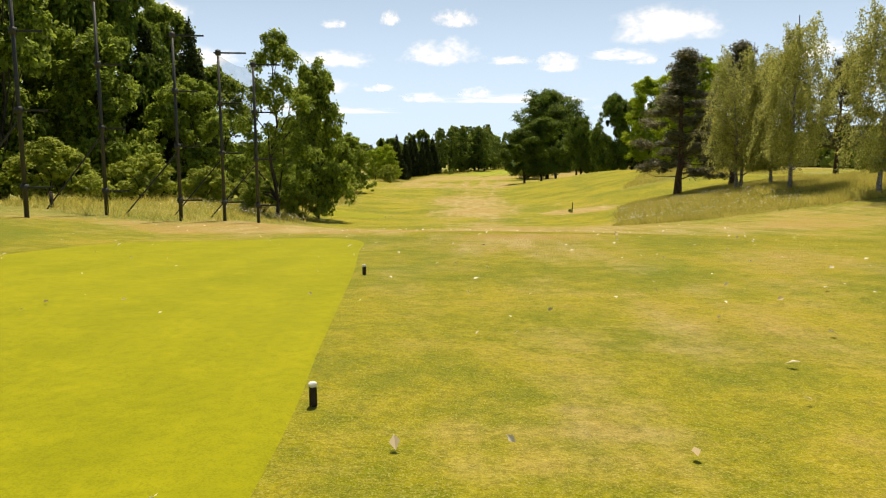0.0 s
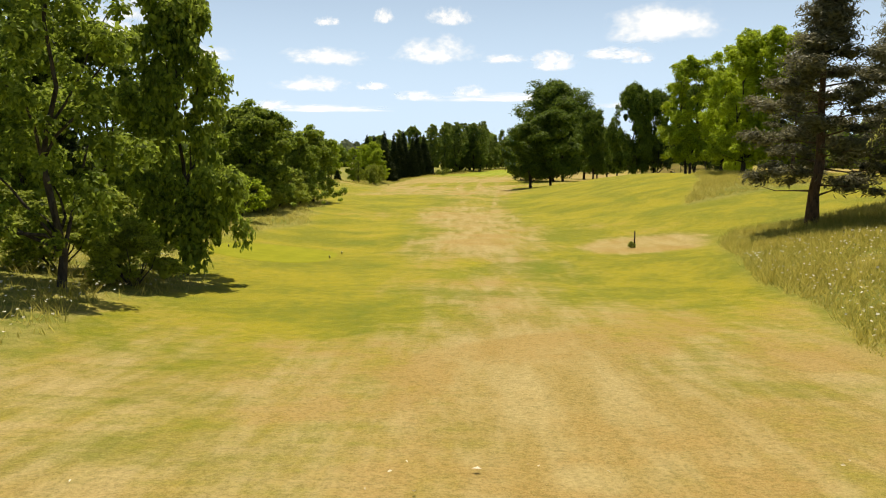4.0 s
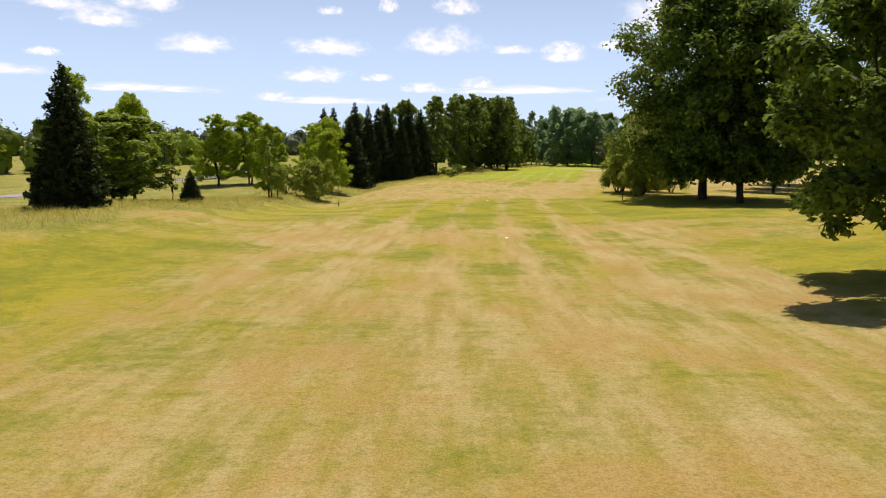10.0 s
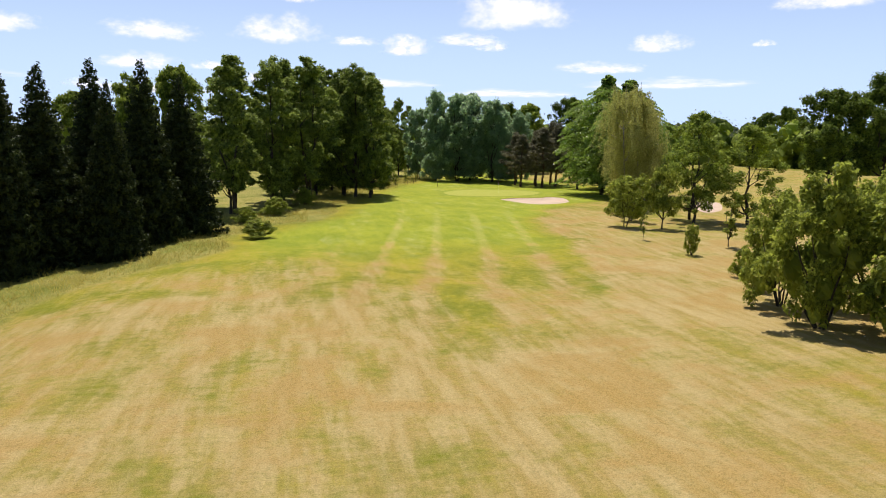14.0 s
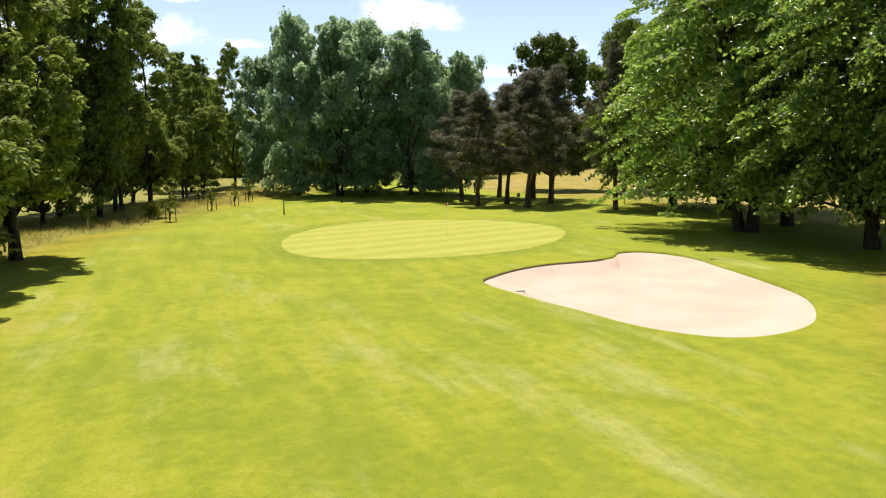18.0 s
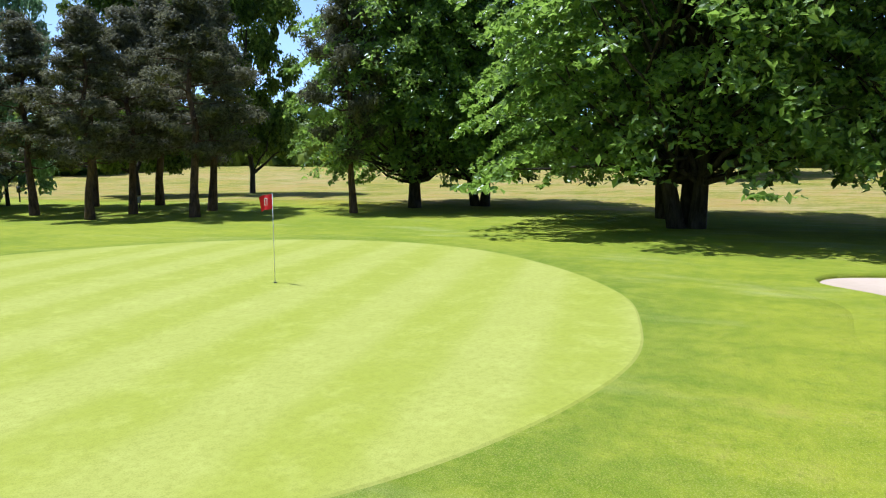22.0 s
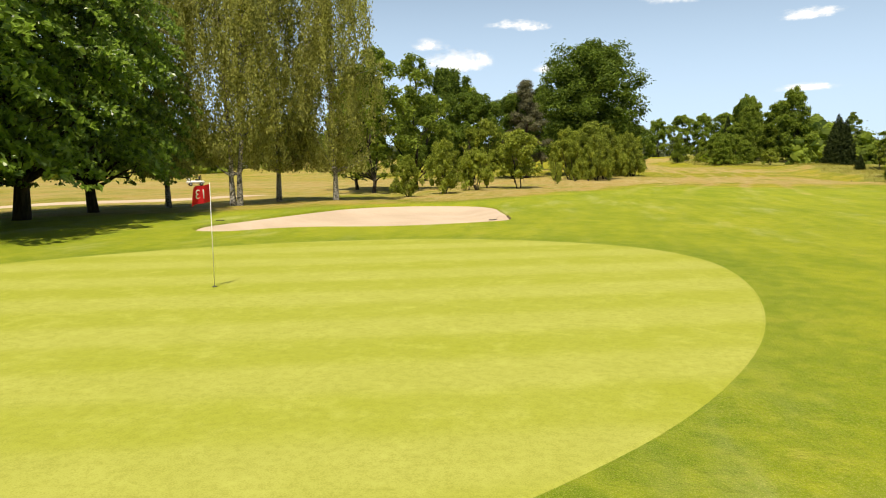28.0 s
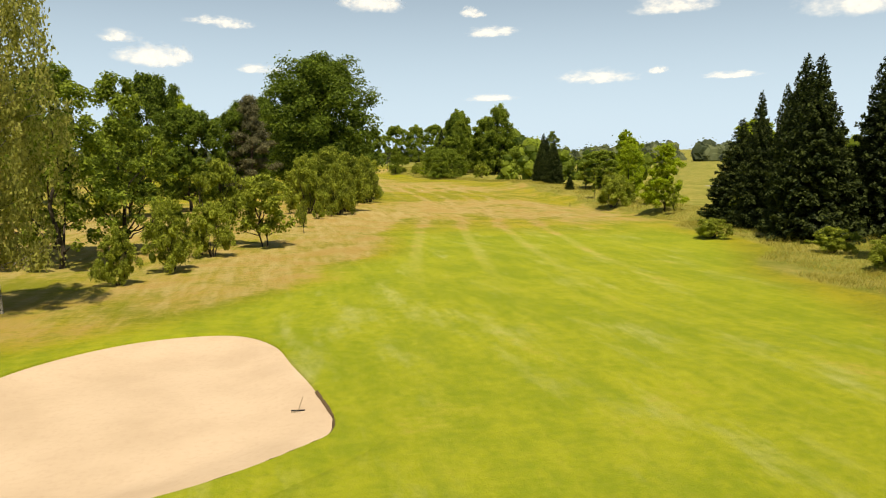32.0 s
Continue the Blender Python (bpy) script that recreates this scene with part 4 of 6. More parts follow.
stock("sapling_a", tree_meshes("sapling", 3.2, 0.7, 0.7, 0.14, 1400, BARK, L_BUSH, 111, 0.03, 1, "column", 30))
stock("open_a", tree_meshes("ash", 15, 4.5, 1.5, 0.3, 12000, BARK, L_WILLOW, 121, 0.2, 1, "column", 60, 0.85, 0.0))


# ---- trees: stock, x, y, height, radius of the crown ----
for key, x, y, tall, wide in [
    ('broad_b', -35.7, 69.9, 26.8, 5.9),
    ('broad_a', -32.9, 74.0, 27.2, 6.0),
    ('broad_b', -30.9, 90.0, 22.9, 5.0),
    ('broad_a', -46.4, 92.7, 28.6, 8.1),
    ('broad_a', -8.0, 62.6, 12.3, 2.9),
    ('broad_a', -17.8, 108.6, 11.2, 4.5),
    ('broad_b', -23.9, 115.6, 8.8, 4.2),
    ('broad_a', -14.8, 119.0, 8.6, 3.0),
    ('broad_b', -18.9, 123.6, 10.8, 3.6),
    ('broad_b', -13.0, 361.9, 20.9, 4.9),
    ('broad_a', -18.4, 355.7, 18.7, 5.0),
    ('broad_b', -27.9, 364.7, 16.8, 5.4),
    ('broad_b', 79.8, 471.7, 22.6, 7.8),
    ('broad_a', -8.0, -14.2, 20.5, 8.0),
    ('broad_b', -20.5, -17.8, 22.0, 8.5),
    ('broad_a', -30.8, -14.1, 22.4, 8.5),
    ('broad_b', -42.3, -15.9, 22.9, 8.5),
    ('broad_a', -52.5, -11.6, 20.9, 8.0),
    ('broad_a', -40.0, 58.0, 22.0, 7.0),
    ('broad_b', -32.0, 60.0, 20.0, 6.0),
    ('broad_a', -27.0, 67.0, 14.9, 5.0),
    ('broad_b', -22.0, 74.0, 12.0, 4.5),
    ('broad_a', -45.0, 76.0, 24.1, 8.0),
    ('broad_b', -26.0, 92.0, 16.0, 5.5),
    ('broad_a', 3.0, 372.0, 9.0, 4.0),
    ('broad_b', 9.0, 384.0, 10.0, 4.0),
    ('broad_a', 16.0, 397.0, 11.0, 4.2),
    ('broad_b', 8.0, 398.0, 14.0, 5.0),
    ('broad_a', 21.0, 420.0, 13.0, 5.0),
    ('broad_b', 27.0, 446.0, 14.9, 6.0),
    ('broad_b', -21.0, 111.0, 9.5, 4.0),
    ('broad_a', -14.6, 126.0, 9.8, 4.2),
    ('broad_b', -15.6, 105.5, 10.4, 4.0),
    ('broad_b', -33.6, 219.5, 9.0, 6.6),
    ('grove_b', 45.2, 424.3, 22.3, 6.9),
    ('grove_a', 53.7, 421.6, 20.5, 5.7),
    ('grove_b', 59.6, 419.0, 17.9, 3.8),
    ('grove_a', 40.5, 428.5, 23.0, 5.6),
    ('grove_b', 49.5, 428.0, 22.5, 6.4),
    ('grove_a', 57.0, 427.5, 19.5, 5.4),
    ('grove_b', 37.5, 438.0, 19.0, 5.0),
    ('grove_a', 50.0, 437.0, 22.0, 6.4),
]:
    plant('broadleaf_tree', key, x, y, tall, wide, 'dark green broadleaved tree with leaves to the ground', 'tree', 'woodland trees')
for key, x, y, tall, wide in [
    ('oak_b', -30.6, 80.0, 24.6, 5.9),
    ('oak_a', -36.5, 63.9, 24.8, 6.0),
    ('oak_b', 53.4, 263.6, 15.3, 6.4),
    ('oak_a', 59.5, 276.0, 13.0, 5.6),
    ('oak_b', 47.6, 250.6, 16.0, 5.6),
    ('oak_a', 66.6, 220.1, 25.0, 7.0),
    ('oak_b', 82.7, 235.4, 23.8, 7.2),
    ('oak_a', 226.3, 540.3, 25.6, 7.4),
    ('oak_b', 223.6, 551.2, 23.2, 7.6),
    ('oak_a', 64.8, 447.9, 21.3, 7.0),
    ('oak_b', 77.1, 427.6, 22.1, 6.9),
    ('oak_a', 83.6, 418.5, 22.9, 6.1),
    ('oak_b', 121.2, 383.7, 21.4, 9.0),
    ('oak_a', 132.2, 381.0, 24.6, 10.2),
    ('oak_a', 18.9, 173.6, 12.6, 6.2),
    ('oak_b', 22.8, 173.2, 14.6, 6.4),
    ('oak_b', 44.4, 196.0, 22.0, 6.3),
    ('oak_a', 49.5, 197.2, 21.0, 5.6),
    ('oak_a', 37.6, 206.0, 17.0, 5.0),
    ('bigoak_a', 32.0, 234.8, 27.5, 13.2),
    ('oak_b', 33.8, 227.4, 22.5, 9.6),
]:
    plant('oak_tree', key, x, y, tall, wide, 'tall dark green oak tree with a broad dense crown', 'tree', 'oaks')
for key, x, y, tall, wide in [
    ('spruce_b', -24.6, 82.1, 19.5, 3.7),
    ('spruce_a', -29.2, 81.9, 19.0, 5.2),
    ('spruce_a', -35.5, 174.5, 14.3, 3.5),
    ('spruce_b', -34.0, 181.0, 12.8, 3.1),
    ('spruce_a', -30.8, 186.0, 11.2, 3.0),
    ('spruce_b', -28.6, 201.0, 11.3, 3.1),
    ('spruce_a', -6.9, 322.0, 16.4, 4.2),
    ('spruce_a', -10.7, 308.8, 15.1, 3.0),
    ('spruce_a', -15.8, 308.2, 16.6, 4.2),
    ('spruce_a', -19.9, 292.4, 13.8, 4.9),
    ('spruce_b', -17.5, 304.0, 17.0, 3.2),
    ('spruce_b', -24.5, 301.0, 16.2, 3.8),
    ('spruce_b', -9.5, 317.0, 17.5, 4.0),
    ('spruce_b', -15.0, 321.0, 18.0, 4.2),
    ('spruce_b', -22.0, 316.0, 18.0, 4.2),
    ('spruce_b', -28.0, 309.0, 16.5, 4.2),
    ('spruce_b', -25.7, 219.0, 3.5, 1.3),
]:
    plant('spruce_tree', key, x, y, tall, wide, 'dark conical spruce tree with drooping boughs', 'tree', 'spruces')
for key, x, y, tall, wide in [
    ('poplar_b', -47.1, 151.4, 15.8, 3.6),
    ('poplar_b', 28.8, 436.4, 18.5, 3.3),
    ('poplar_a', 34.0, 453.1, 22.1, 3.7),
    ('poplar_b', 41.1, 481.3, 21.4, 3.7),
        ('poplar_b', -3.6, 341.0, 20.3, 4.4),
    ('poplar_a', 1.2, 351.0, 20.5, 4.6),
    ('poplar_a', 12.8, 369.0, 21.5, 4.4),
    ('poplar_b', 13.0, 373.5, 22.0, 4.6),
    ('poplar_a', 8.0, 371.0, 22.5, 5.2),
    ('poplar_b', 11.4, 384.0, 23.0, 4.6),
    ('poplar_a', 13.4, 397.3, 22.0, 4.2),
    ('poplar_b', 16.4, 402.6, 24, 4.4),
    ('poplar_a', 19.6, 402.4, 24, 4.2),
    ('poplar_b', 20.7, 406.6, 25, 5.0),
    ('poplar_a', 2.5, 360.0, 22.0, 5.2),
    ('poplar_b', -4.0, 350.0, 21.0, 5.0),
    ('poplar_a', 3.0, 378.0, 22.5, 5.0),
    ('poplar_b', 7.6, 390.0, 22.0, 5.0),
    ('poplar_a', 23.0, 417.0, 21.0, 4.4),
    ('poplar_b', 26.5, 430.0, 18.0, 4.0),
    ('poplar_a', 16.0, 412.0, 24.0, 5.0),
    ('poplar_b', 6.0, 402.0, 23.0, 5.2),
    ('poplar_a', 14.5, 366.0, 22.0, 4.6),
    ('poplar_b', 6.5, 357.0, 22.0, 5.2),
    ('poplar_a', 17.0, 366.5, 20.0, 4.6),
    ('poplar_b', 18.2, 376.5, 21.0, 4.8),
]:
    plant('poplar_tree', key, x, y, tall, wide, 'tall narrow poplar tree with dull green leaves', 'tree', 'row of poplars')
for key, x, y, tall, wide in [
    ('bush_b', -24.8, 101.4, 5.7, 2.5),
    ('bush_c', -16.9, 97.0, 4.5, 2.3),
    ('bush_a', -32.1, 118.2, 5.7, 3.5),
    ('bush_b', -21.6, 96.2, 4.5, 1.9),
    ('bush_c', 0.8, 317.9, 1.9, 2.1),
    ('bush_a', -1.3, 330.9, 2.1, 2.0),
    ('bush_a', 24.0, 399.0, 1.6, 1.1),
    ('bush_a', 6.0, 352.0, 2.6, 2.2),
    ('bush_b', 2.0, 340.0, 2.4, 2.0),
    ('bush_c', -8.4, 58.6, 2.4, 1.8),
    ('bush_c', -11.6, 59.5, 2.6, 2.2),
    ('bush_a', -19.0, 57.0, 3.5, 3.0),
    ('bush_b', -23.0, 52.0, 4.0, 3.2),
    ('bush_c', -17.0, 64.0, 3.0, 2.6),
    ('bush_a', -28.0, 48.0, 4.5, 3.4),
    ('bush_b', -15.5, 71.0, 3.0, 2.4),
    ('bush_a', -16.5, 104.0, 5.0, 3.6),
    ('bush_b', -16.0, 112.0, 5.0, 3.6),
    ('bush_c', -15.5, 117.0, 4.5, 3.3),
    ('bush_a', -19.0, 119.0, 6.0, 3.8),
    ('bush_b', -16.5, 125.0, 5.0, 3.5),
    ('bush_a', -19.5, 98.0, 4.6, 2.2),
    ('bush_b', 26.9, 243.7, 6.4, 3.1),
    ('bush_c', 24.9, 249.2, 7.9, 3.6),
    ('bush_a', 29.5, 250.6, 7.6, 3.4),
    ('bush_c', 32.2, 248.4, 5.6, 2.4),
    ('bush_a', 25.3, 240.8, 1.2, 0.6),
    ('bush_b', 31.0, 274.8, 8.2, 3.4),
    ('bush_a', 30.1, 264.1, 8.4, 2.9),
    ('bush_c', 26.2, 252.2, 8.3, 2.9),
    ('bush_b', 33.6, 270.6, 9.0, 4.6),
    ('bush_c', 31.6, 258.0, 8.2, 3.0),
    ('bush_a', 34.5, 263.5, 8.6, 3.6),
    ('bush_c', 36.4, 277.5, 8.0, 3.4),
    ('bush_a', 32.5, 280.0, 7.1, 2.6),
    ('bush_b', 35.6, 288.3, 2.2, 0.9),
    ('bush_c', 33.7, 284.0, 1.7, 1.0),
    ('bush_c', 37.8, 298.8, 2.7, 0.8),
    ('bush_b', 48.7, 335.0, 3.2, 1.3),
    ('bush_c', 46.4, 331.0, 4.6, 1.8),
    ('bush_a', 44.6, 324.4, 4.1, 1.9),
    ('bush_c', -19.6, 254.5, 6.3, 4.2),
    ('bush_a', -25.0, 258.6, 4.8, 2.3),
    ('bush_b', -18.6, 294.4, 4.4, 2.3),
]:
    plant('bush', key, x, y, tall, wide, 'rounded green bush growing down to the grass', 'bush', 'bushes')
for key, x, y, tall, wide in [
    ('pine_c', 44.6, 255.0, 18.0, 4.6),
    ('pine_b', 37.8, 73.3, 11.1, 3.1),
    ('pine_a', 40.7, 112.5, 10.1, 3.0),
    ('pine_c', 23.6, 74.0, 13.3, 4.3),
    ('pine_c', 29.6, 76.5, 13.4, 3.8),
    ('pine_a', 56.5, 410.4, 12.5, 3.4),
    ('pine_b', 55.7, 403.6, 12.0, 3.2),
    ('pine_a', 62.2, 412.7, 13.0, 3.4),
    ('pine_b', 59.3, 399.0, 13.5, 3.6),
    ('pine_a', 63.7, 402.4, 14.5, 3.6),
    ('pine_b', 65.0, 409.2, 15.0, 3.8),
    ('pine_a', 64.8, 391.5, 15.5, 2.8),
    ('pine_b', 60.0, 405.5, 13.0, 3.2),
]:
    plant('pine_tree', key, x, y, tall, wide, 'Scots pine with bare trunk and grey-green needles', 'tree', 'pines')
for key, x, y, tall, wide in [
    ('bright_b', 36.9, 135.8, 16.4, 5.0),
    ('bright_a', 43.6, 140.9, 15.8, 4.6),
    ('bright_b', 39.3, 122.6, 17.4, 5.3),
    ('bright_a', 41.6, 118.6, 17.1, 5.2),
    ('bright_b', 65.4, 190.0, 23.7, 5.0),
    ('bright_a', 163.4, 470.3, 13.1, 5.0),
    ('bright_a', -42.6, 279.2, 13.1, 4.9),
    ('bright_b', -38.1, 284.4, 13.7, 5.0),
    ('bright_b', -23.8, 289.6, 13.2, 4.7),
    ('bright_a', -27.4, 294.7, 12.3, 4.5),
    ('bright_a', -20.4, 271.8, 11.0, 3.8),
    ('bright_b', -25.5, 250.1, 10.7, 3.0),
    ('bright_a', -38.5, 221.0, 13.6, 2.8),
    ('bright_b', -36.0, 229.0, 12.2, 3.2),
]:
    plant('willow_tree', key, x, y, tall, wide, 'bright yellow-green willow tree on the bank', 'tree', 'willows')
for key, x, y, tall, wide in [
    ('sapling_a', -23.7, 292.3, 6.8, 1.7),
    ('sapling_a', 29.0, 405.0, 3.0, 0.7),
    ('sapling_a', 31.5, 412.0, 2.6, 0.6),
    ('sapling_a', 28.0, 418.0, 3.2, 0.8),
    ('sapling_a', 25.5, 396.0, 3.0, 0.8),
    ('sapling_a', 33.5, 419.0, 2.6, 0.6),
    ('sapling_a', 42.3, 294.1, 4.6, 0.9),
    ('sapling_a', 50.8, 306.5, 4.2, 0.7),
    ('sapling_a', 43.1, 301.5, 4.3, 1.2),
    ('sapling_a', 37.8, 307.7, 3.2, 0.5),
    ('sapling_a', 45.5, 323.0, 6.0, 1.2),
    ('sapling_a', -19.6, 276.2, 4.3, 1.1),
    ('sapling_a', -22.8, 239.3, 6.6, 1.2),
    ('sapling_a', -28.5, 221.5, 6.2, 1.3),
]:
    plant('sapling', key, x, y, tall, wide, 'slender young sapling with a thin crown', 'sapling', 'saplings')
for key, x, y, tall, wide in [
    ('open_a', -9.6, 56.0, 13.0, 3.4),
    ('open_a', 51.0, 321.0, 13.5, 4.0),
    ('open_a', 53.9, 326.8, 13.6, 4.4),
    ('open_a', 57.5, 320.0, 12.0, 4.4),
]:
    plant('ash_tree', key, x, y, tall, wide, 'light open-crowned ash tree above the bushes', 'tree', '')
for key, x, y, tall, wide in [
    ('small_c', -14.7, 94.0, 4.1, 2.4),
    ('small_c', -19.5, 100.0, 4.6, 3.2),
    ('small_b', 25.6, 244.6, 4.8, 1.5),
    ('small_b', 41.2, 318.6, 5.8, 2.8),
    ('small_a', 44.6, 316.6, 7.0, 2.3),
    ('small_a', -23.6, 246.7, 5.0, 1.5),
]:
    plant('small_tree', key, x, y, tall, wide, 'small round-headed fruit tree with a short trunk', 'tree', 'small trees')
for key, x, y, tall, wide in [
    ('birch_b', 25.3, 64.0, 11.9, 2.6),
    ('birch_a', 27.2, 62.5, 11.0, 2.4),
    ('birch_b', 25.9, 56.5, 12.2, 2.5),
    ('birch_a', 27.6, 49.0, 11.6, 2.6),
    ('birch_a', 59.9, 351.0, 17.0, 2.9),
    ('birch_b', 56.1, 349.7, 19.0, 3.2),
    ('birch_a', 55.3, 345.1, 19.5, 3.3),
    ('birch_a', 52.0, 342.9, 19.0, 3.3),
]:
    plant('birch_tree', key, x, y, tall, wide, 'weeping birch tree with hanging pale leaves', 'tree', 'birches')
for key, x, y, tall, wide in [
    ('beech_a', 62.2, 371.6, 22.5, 9.6),
    ('beech_b', 67.8, 373.8, 22, 8.8),
    ('beech_b', 70.7, 390.9, 20.5, 8.0),
    ('beech_a', 74.3, 387.7, 20.5, 8.4),
    ('beech_b', 61.2, 361.4, 20, 7.4),
    ('beech_b', 61.3, 356.1, 17, 5.4),
]:
    plant('beech_tree', key, x, y, tall, wide, 'large green beech tree with low spreading branches', 'tree', 'beeches')


# ---- woods and hedgerows in the distance ----
def woods(name, places, label, leaf_size, per, mat, seed):
    rng = np.random.default_rng(seed)
    V, F, n = [], [], 0
    for x, y, h, r in places:
        g = float(ground_z(x, y))
        cl = [(x + dx * r, y + dy * r, g + h * dz, r * k) for dx, dy, dz, k in ((0, 0, 0.78, 0.62), (0.45, 0.1, 0.52, 0.6), (-0.4, 0.3, 0.5, 0.62), (0.05, -0.45, 0.45, 0.65), (0.1, 0.35, 0.3, 0.7), (-0.3, -0.2, 0.25, 0.7), (0.3, -0.3, 0.08, 0.7), (-0.2, 0.3, 0.06, 0.75))]
        cl = [(a + rng.normal(0, 0.1) * r, b + rng.normal(0, 0.1) * r, c + rng.normal(0, 0.05) * h, d * rng.uniform(0.85, 1.15)) for a, b, c, d in cl]
        pos, nr = on_clumps(cl, per, rng, 0.25)
        LV, LF = leaves(pos, nr, leaf_size, rng, 0.75)
        CV, CF = cores(cl, 0.8, rng)
        for v, f in ((LV, LF), (CV, CF)):
            V.append(v)
            F.append(f + n)
            n += len(v)
    me = quick_mesh(name, np.concatenate(V), np.concatenate(F), mat)
    return tagged(new(name, me), label, "woods", kind="stuff")


def belt(rng, p, q, count, spread, h0, h1):
    out = []
    for i in range(count):
        f = (i + rng.uniform(0, 0.8)) / count
        h = rng.uniform(h0, h1)
        out.append((p[0] + (q[0] - p[0]) * f + rng.normal(0, spread), p[1] + (q[1] - p[1]) * f + rng.normal(0, spread), h, h * rng.uniform(0.34, 0.5)))
    return out


rng = np.random.default_rng(77)
near = belt(rng, (175, 240), (190, 560), 64, 6, 13, 20) + belt(rng, (60, 470), (200, 540), 26, 6, 12, 20) + belt(rng, (-120, 330), (-95, 480), 22, 8, 9, 15)
near += belt(rng, (-150, 120), (-120, 330), 30, 8, 8, 14) + belt(rng, (-60, 480), (60, 500), 22, 7, 12, 20) + belt(rng, (110, -20), (160, 240), 34, 8, 10, 17)
near += belt(rng, (-75, -30), (-60, 90), 26, 6, 12, 18) + belt(rng, (-40, 135), (-62, 190), 9, 4, 8, 13)
woods("tree_belt", near, "belts of green trees beyond the fields", 0.95, 260, L_WILLOW, 5)
far = []
for i in range(460):
    a = i / 460 * 2 * math.pi + rng.normal(0, 0.01)
    d = rng.uniform(430, 900) if i % 2 else rng.uniform(900, 1700)
    h = rng.uniform(10, 18)
    far.append((10 + d * math.sin(a), 200 + d * math.cos(a), h, h * rng.uniform(0.7, 1.3)))
woods("far_woods", far, "hazy green woods on the far hills", 2.2, 170, L_FAR, 6)


# ---- small things of the course ----
WOOD_DARK = plain("dark_stained_wood", (0.035, 0.024, 0.016), 0.75, 0, 0.4, 14, 0.3)
WHITE_PAINT = plain("white_paint", (0.78, 0.77, 0.74), 0.5, 0, 0.08, 9, 0.1)
STEEL_DARK = plain("dark_galvanised_steel", (0.05, 0.052, 0.05), 0.55, 0.4, 0.3, 5, 0.1)
RED_CLOTH = plain("red_flag_cloth", (0.62, 0.012, 0.02), 0.8, 0, 0.15, 8, 0.2)
GREY_BOARD = plain("grey_board", (0.33, 0.34, 0.33), 0.7, 0, 0.2, 8, 0.1)
BLACK_PLASTIC = plain("black_plastic", (0.02, 0.02, 0.022), 0.5, 0, 0.3, 20, 0.1)
WOOD_PALE = plain("weathered_handle_wood", (0.42, 0.33, 0.22), 0.7, 0, 0.25, 20, 0.2)
HOLE_SHADE = plain("hole_shade_disc", (0.05, 0.05, 0.045), 0.8)
CHALK = plain("chalk_white", (0.8, 0.8, 0.76), 0.8, 0, 0.1, 12)
ASPHALT = plain("road_asphalt", (0.26, 0.25, 0.24), 0.9, 0, 0.2, 3, 0.3)


def on_ground(x, y, rise=0.0, turn=0.0):
    return pose(x, y, float(ground_z(x, y)) + rise, 0, 0, turn)


def cyl(bm, r0, r1, z0, z1, seg=12, at=(0, 0), turn=None):
    got = bmesh.ops.create_cone(bm, cap_ends=True, segments=seg, radius1=r0, radius2=r1, depth=z1 - z0)["verts"]
    bmesh.ops.translate(bm, vec=(0, 0, (z0 + z1) / 2), verts=got)
    if turn is not None:
        bmesh.ops.transform(bm, matrix=turn, verts=got)
    bmesh.ops.translate(bm, vec=(at[0], at[1], 0), verts=got)
    return got


def tee_marker():
    ob = empty_thing("tee_marker", Matrix(), "short dark wooden tee marker block with white top", "tee marker", "tee markers")
    bm = bmesh.new()
    box_bm(bm, (0.05, 0.05, 0.14), (0, 0, 0.02), 0.006)
    part("block", bm_mesh("marker_block", bm, WOOD_DARK), ob)
    bm = bmesh.new()
    box_bm(bm, (0.053, 0.053, 0.032), (0, 0, 0.106), 0.006)
    part("cap", bm_mesh("marker_cap", bm, WHITE_PAINT), ob, "white painted top")
    return ob


def stake(x, y, h, label, w=0.09, group="marker stakes"):
    ob = empty_thing("marker_stake", on_ground(x, y), label, "stake", group)
    bm = bmesh.new()
    cyl(bm, w * 0.62, w * 0.55, -0.2, h - 0.06, 10)
    part("post", bm_mesh("stake_post", bm, WOOD_DARK, True), ob)
    bm = bmesh.new()
    cyl(bm, w * 0.56, w * 0.3, h - 0.06, h, 10)
    part("tip", bm_mesh("stake_tip", bm, WOOD_DARK, True), ob)
    return ob


def text_mesh(body, size, mat, name):
    cu = bpy.data.curves.new(name, "FONT")
    cu.body, cu.size, cu.align_x, cu.align_y, cu.extrude = body, size, "CENTER", "CENTER", 0.002
    ob = bpy.data.objects.new(name, cu)
    scene.collection.objects.link(ob)
    me = bpy.data.meshes.new_from_object(ob.evaluated_get(bpy.context.evaluated_depsgraph_get()))
    bpy.data.objects.remove(ob)
    bpy.data.curves.remove(cu)
    me.materials.clear()
    me.materials.append(mat)
    return me


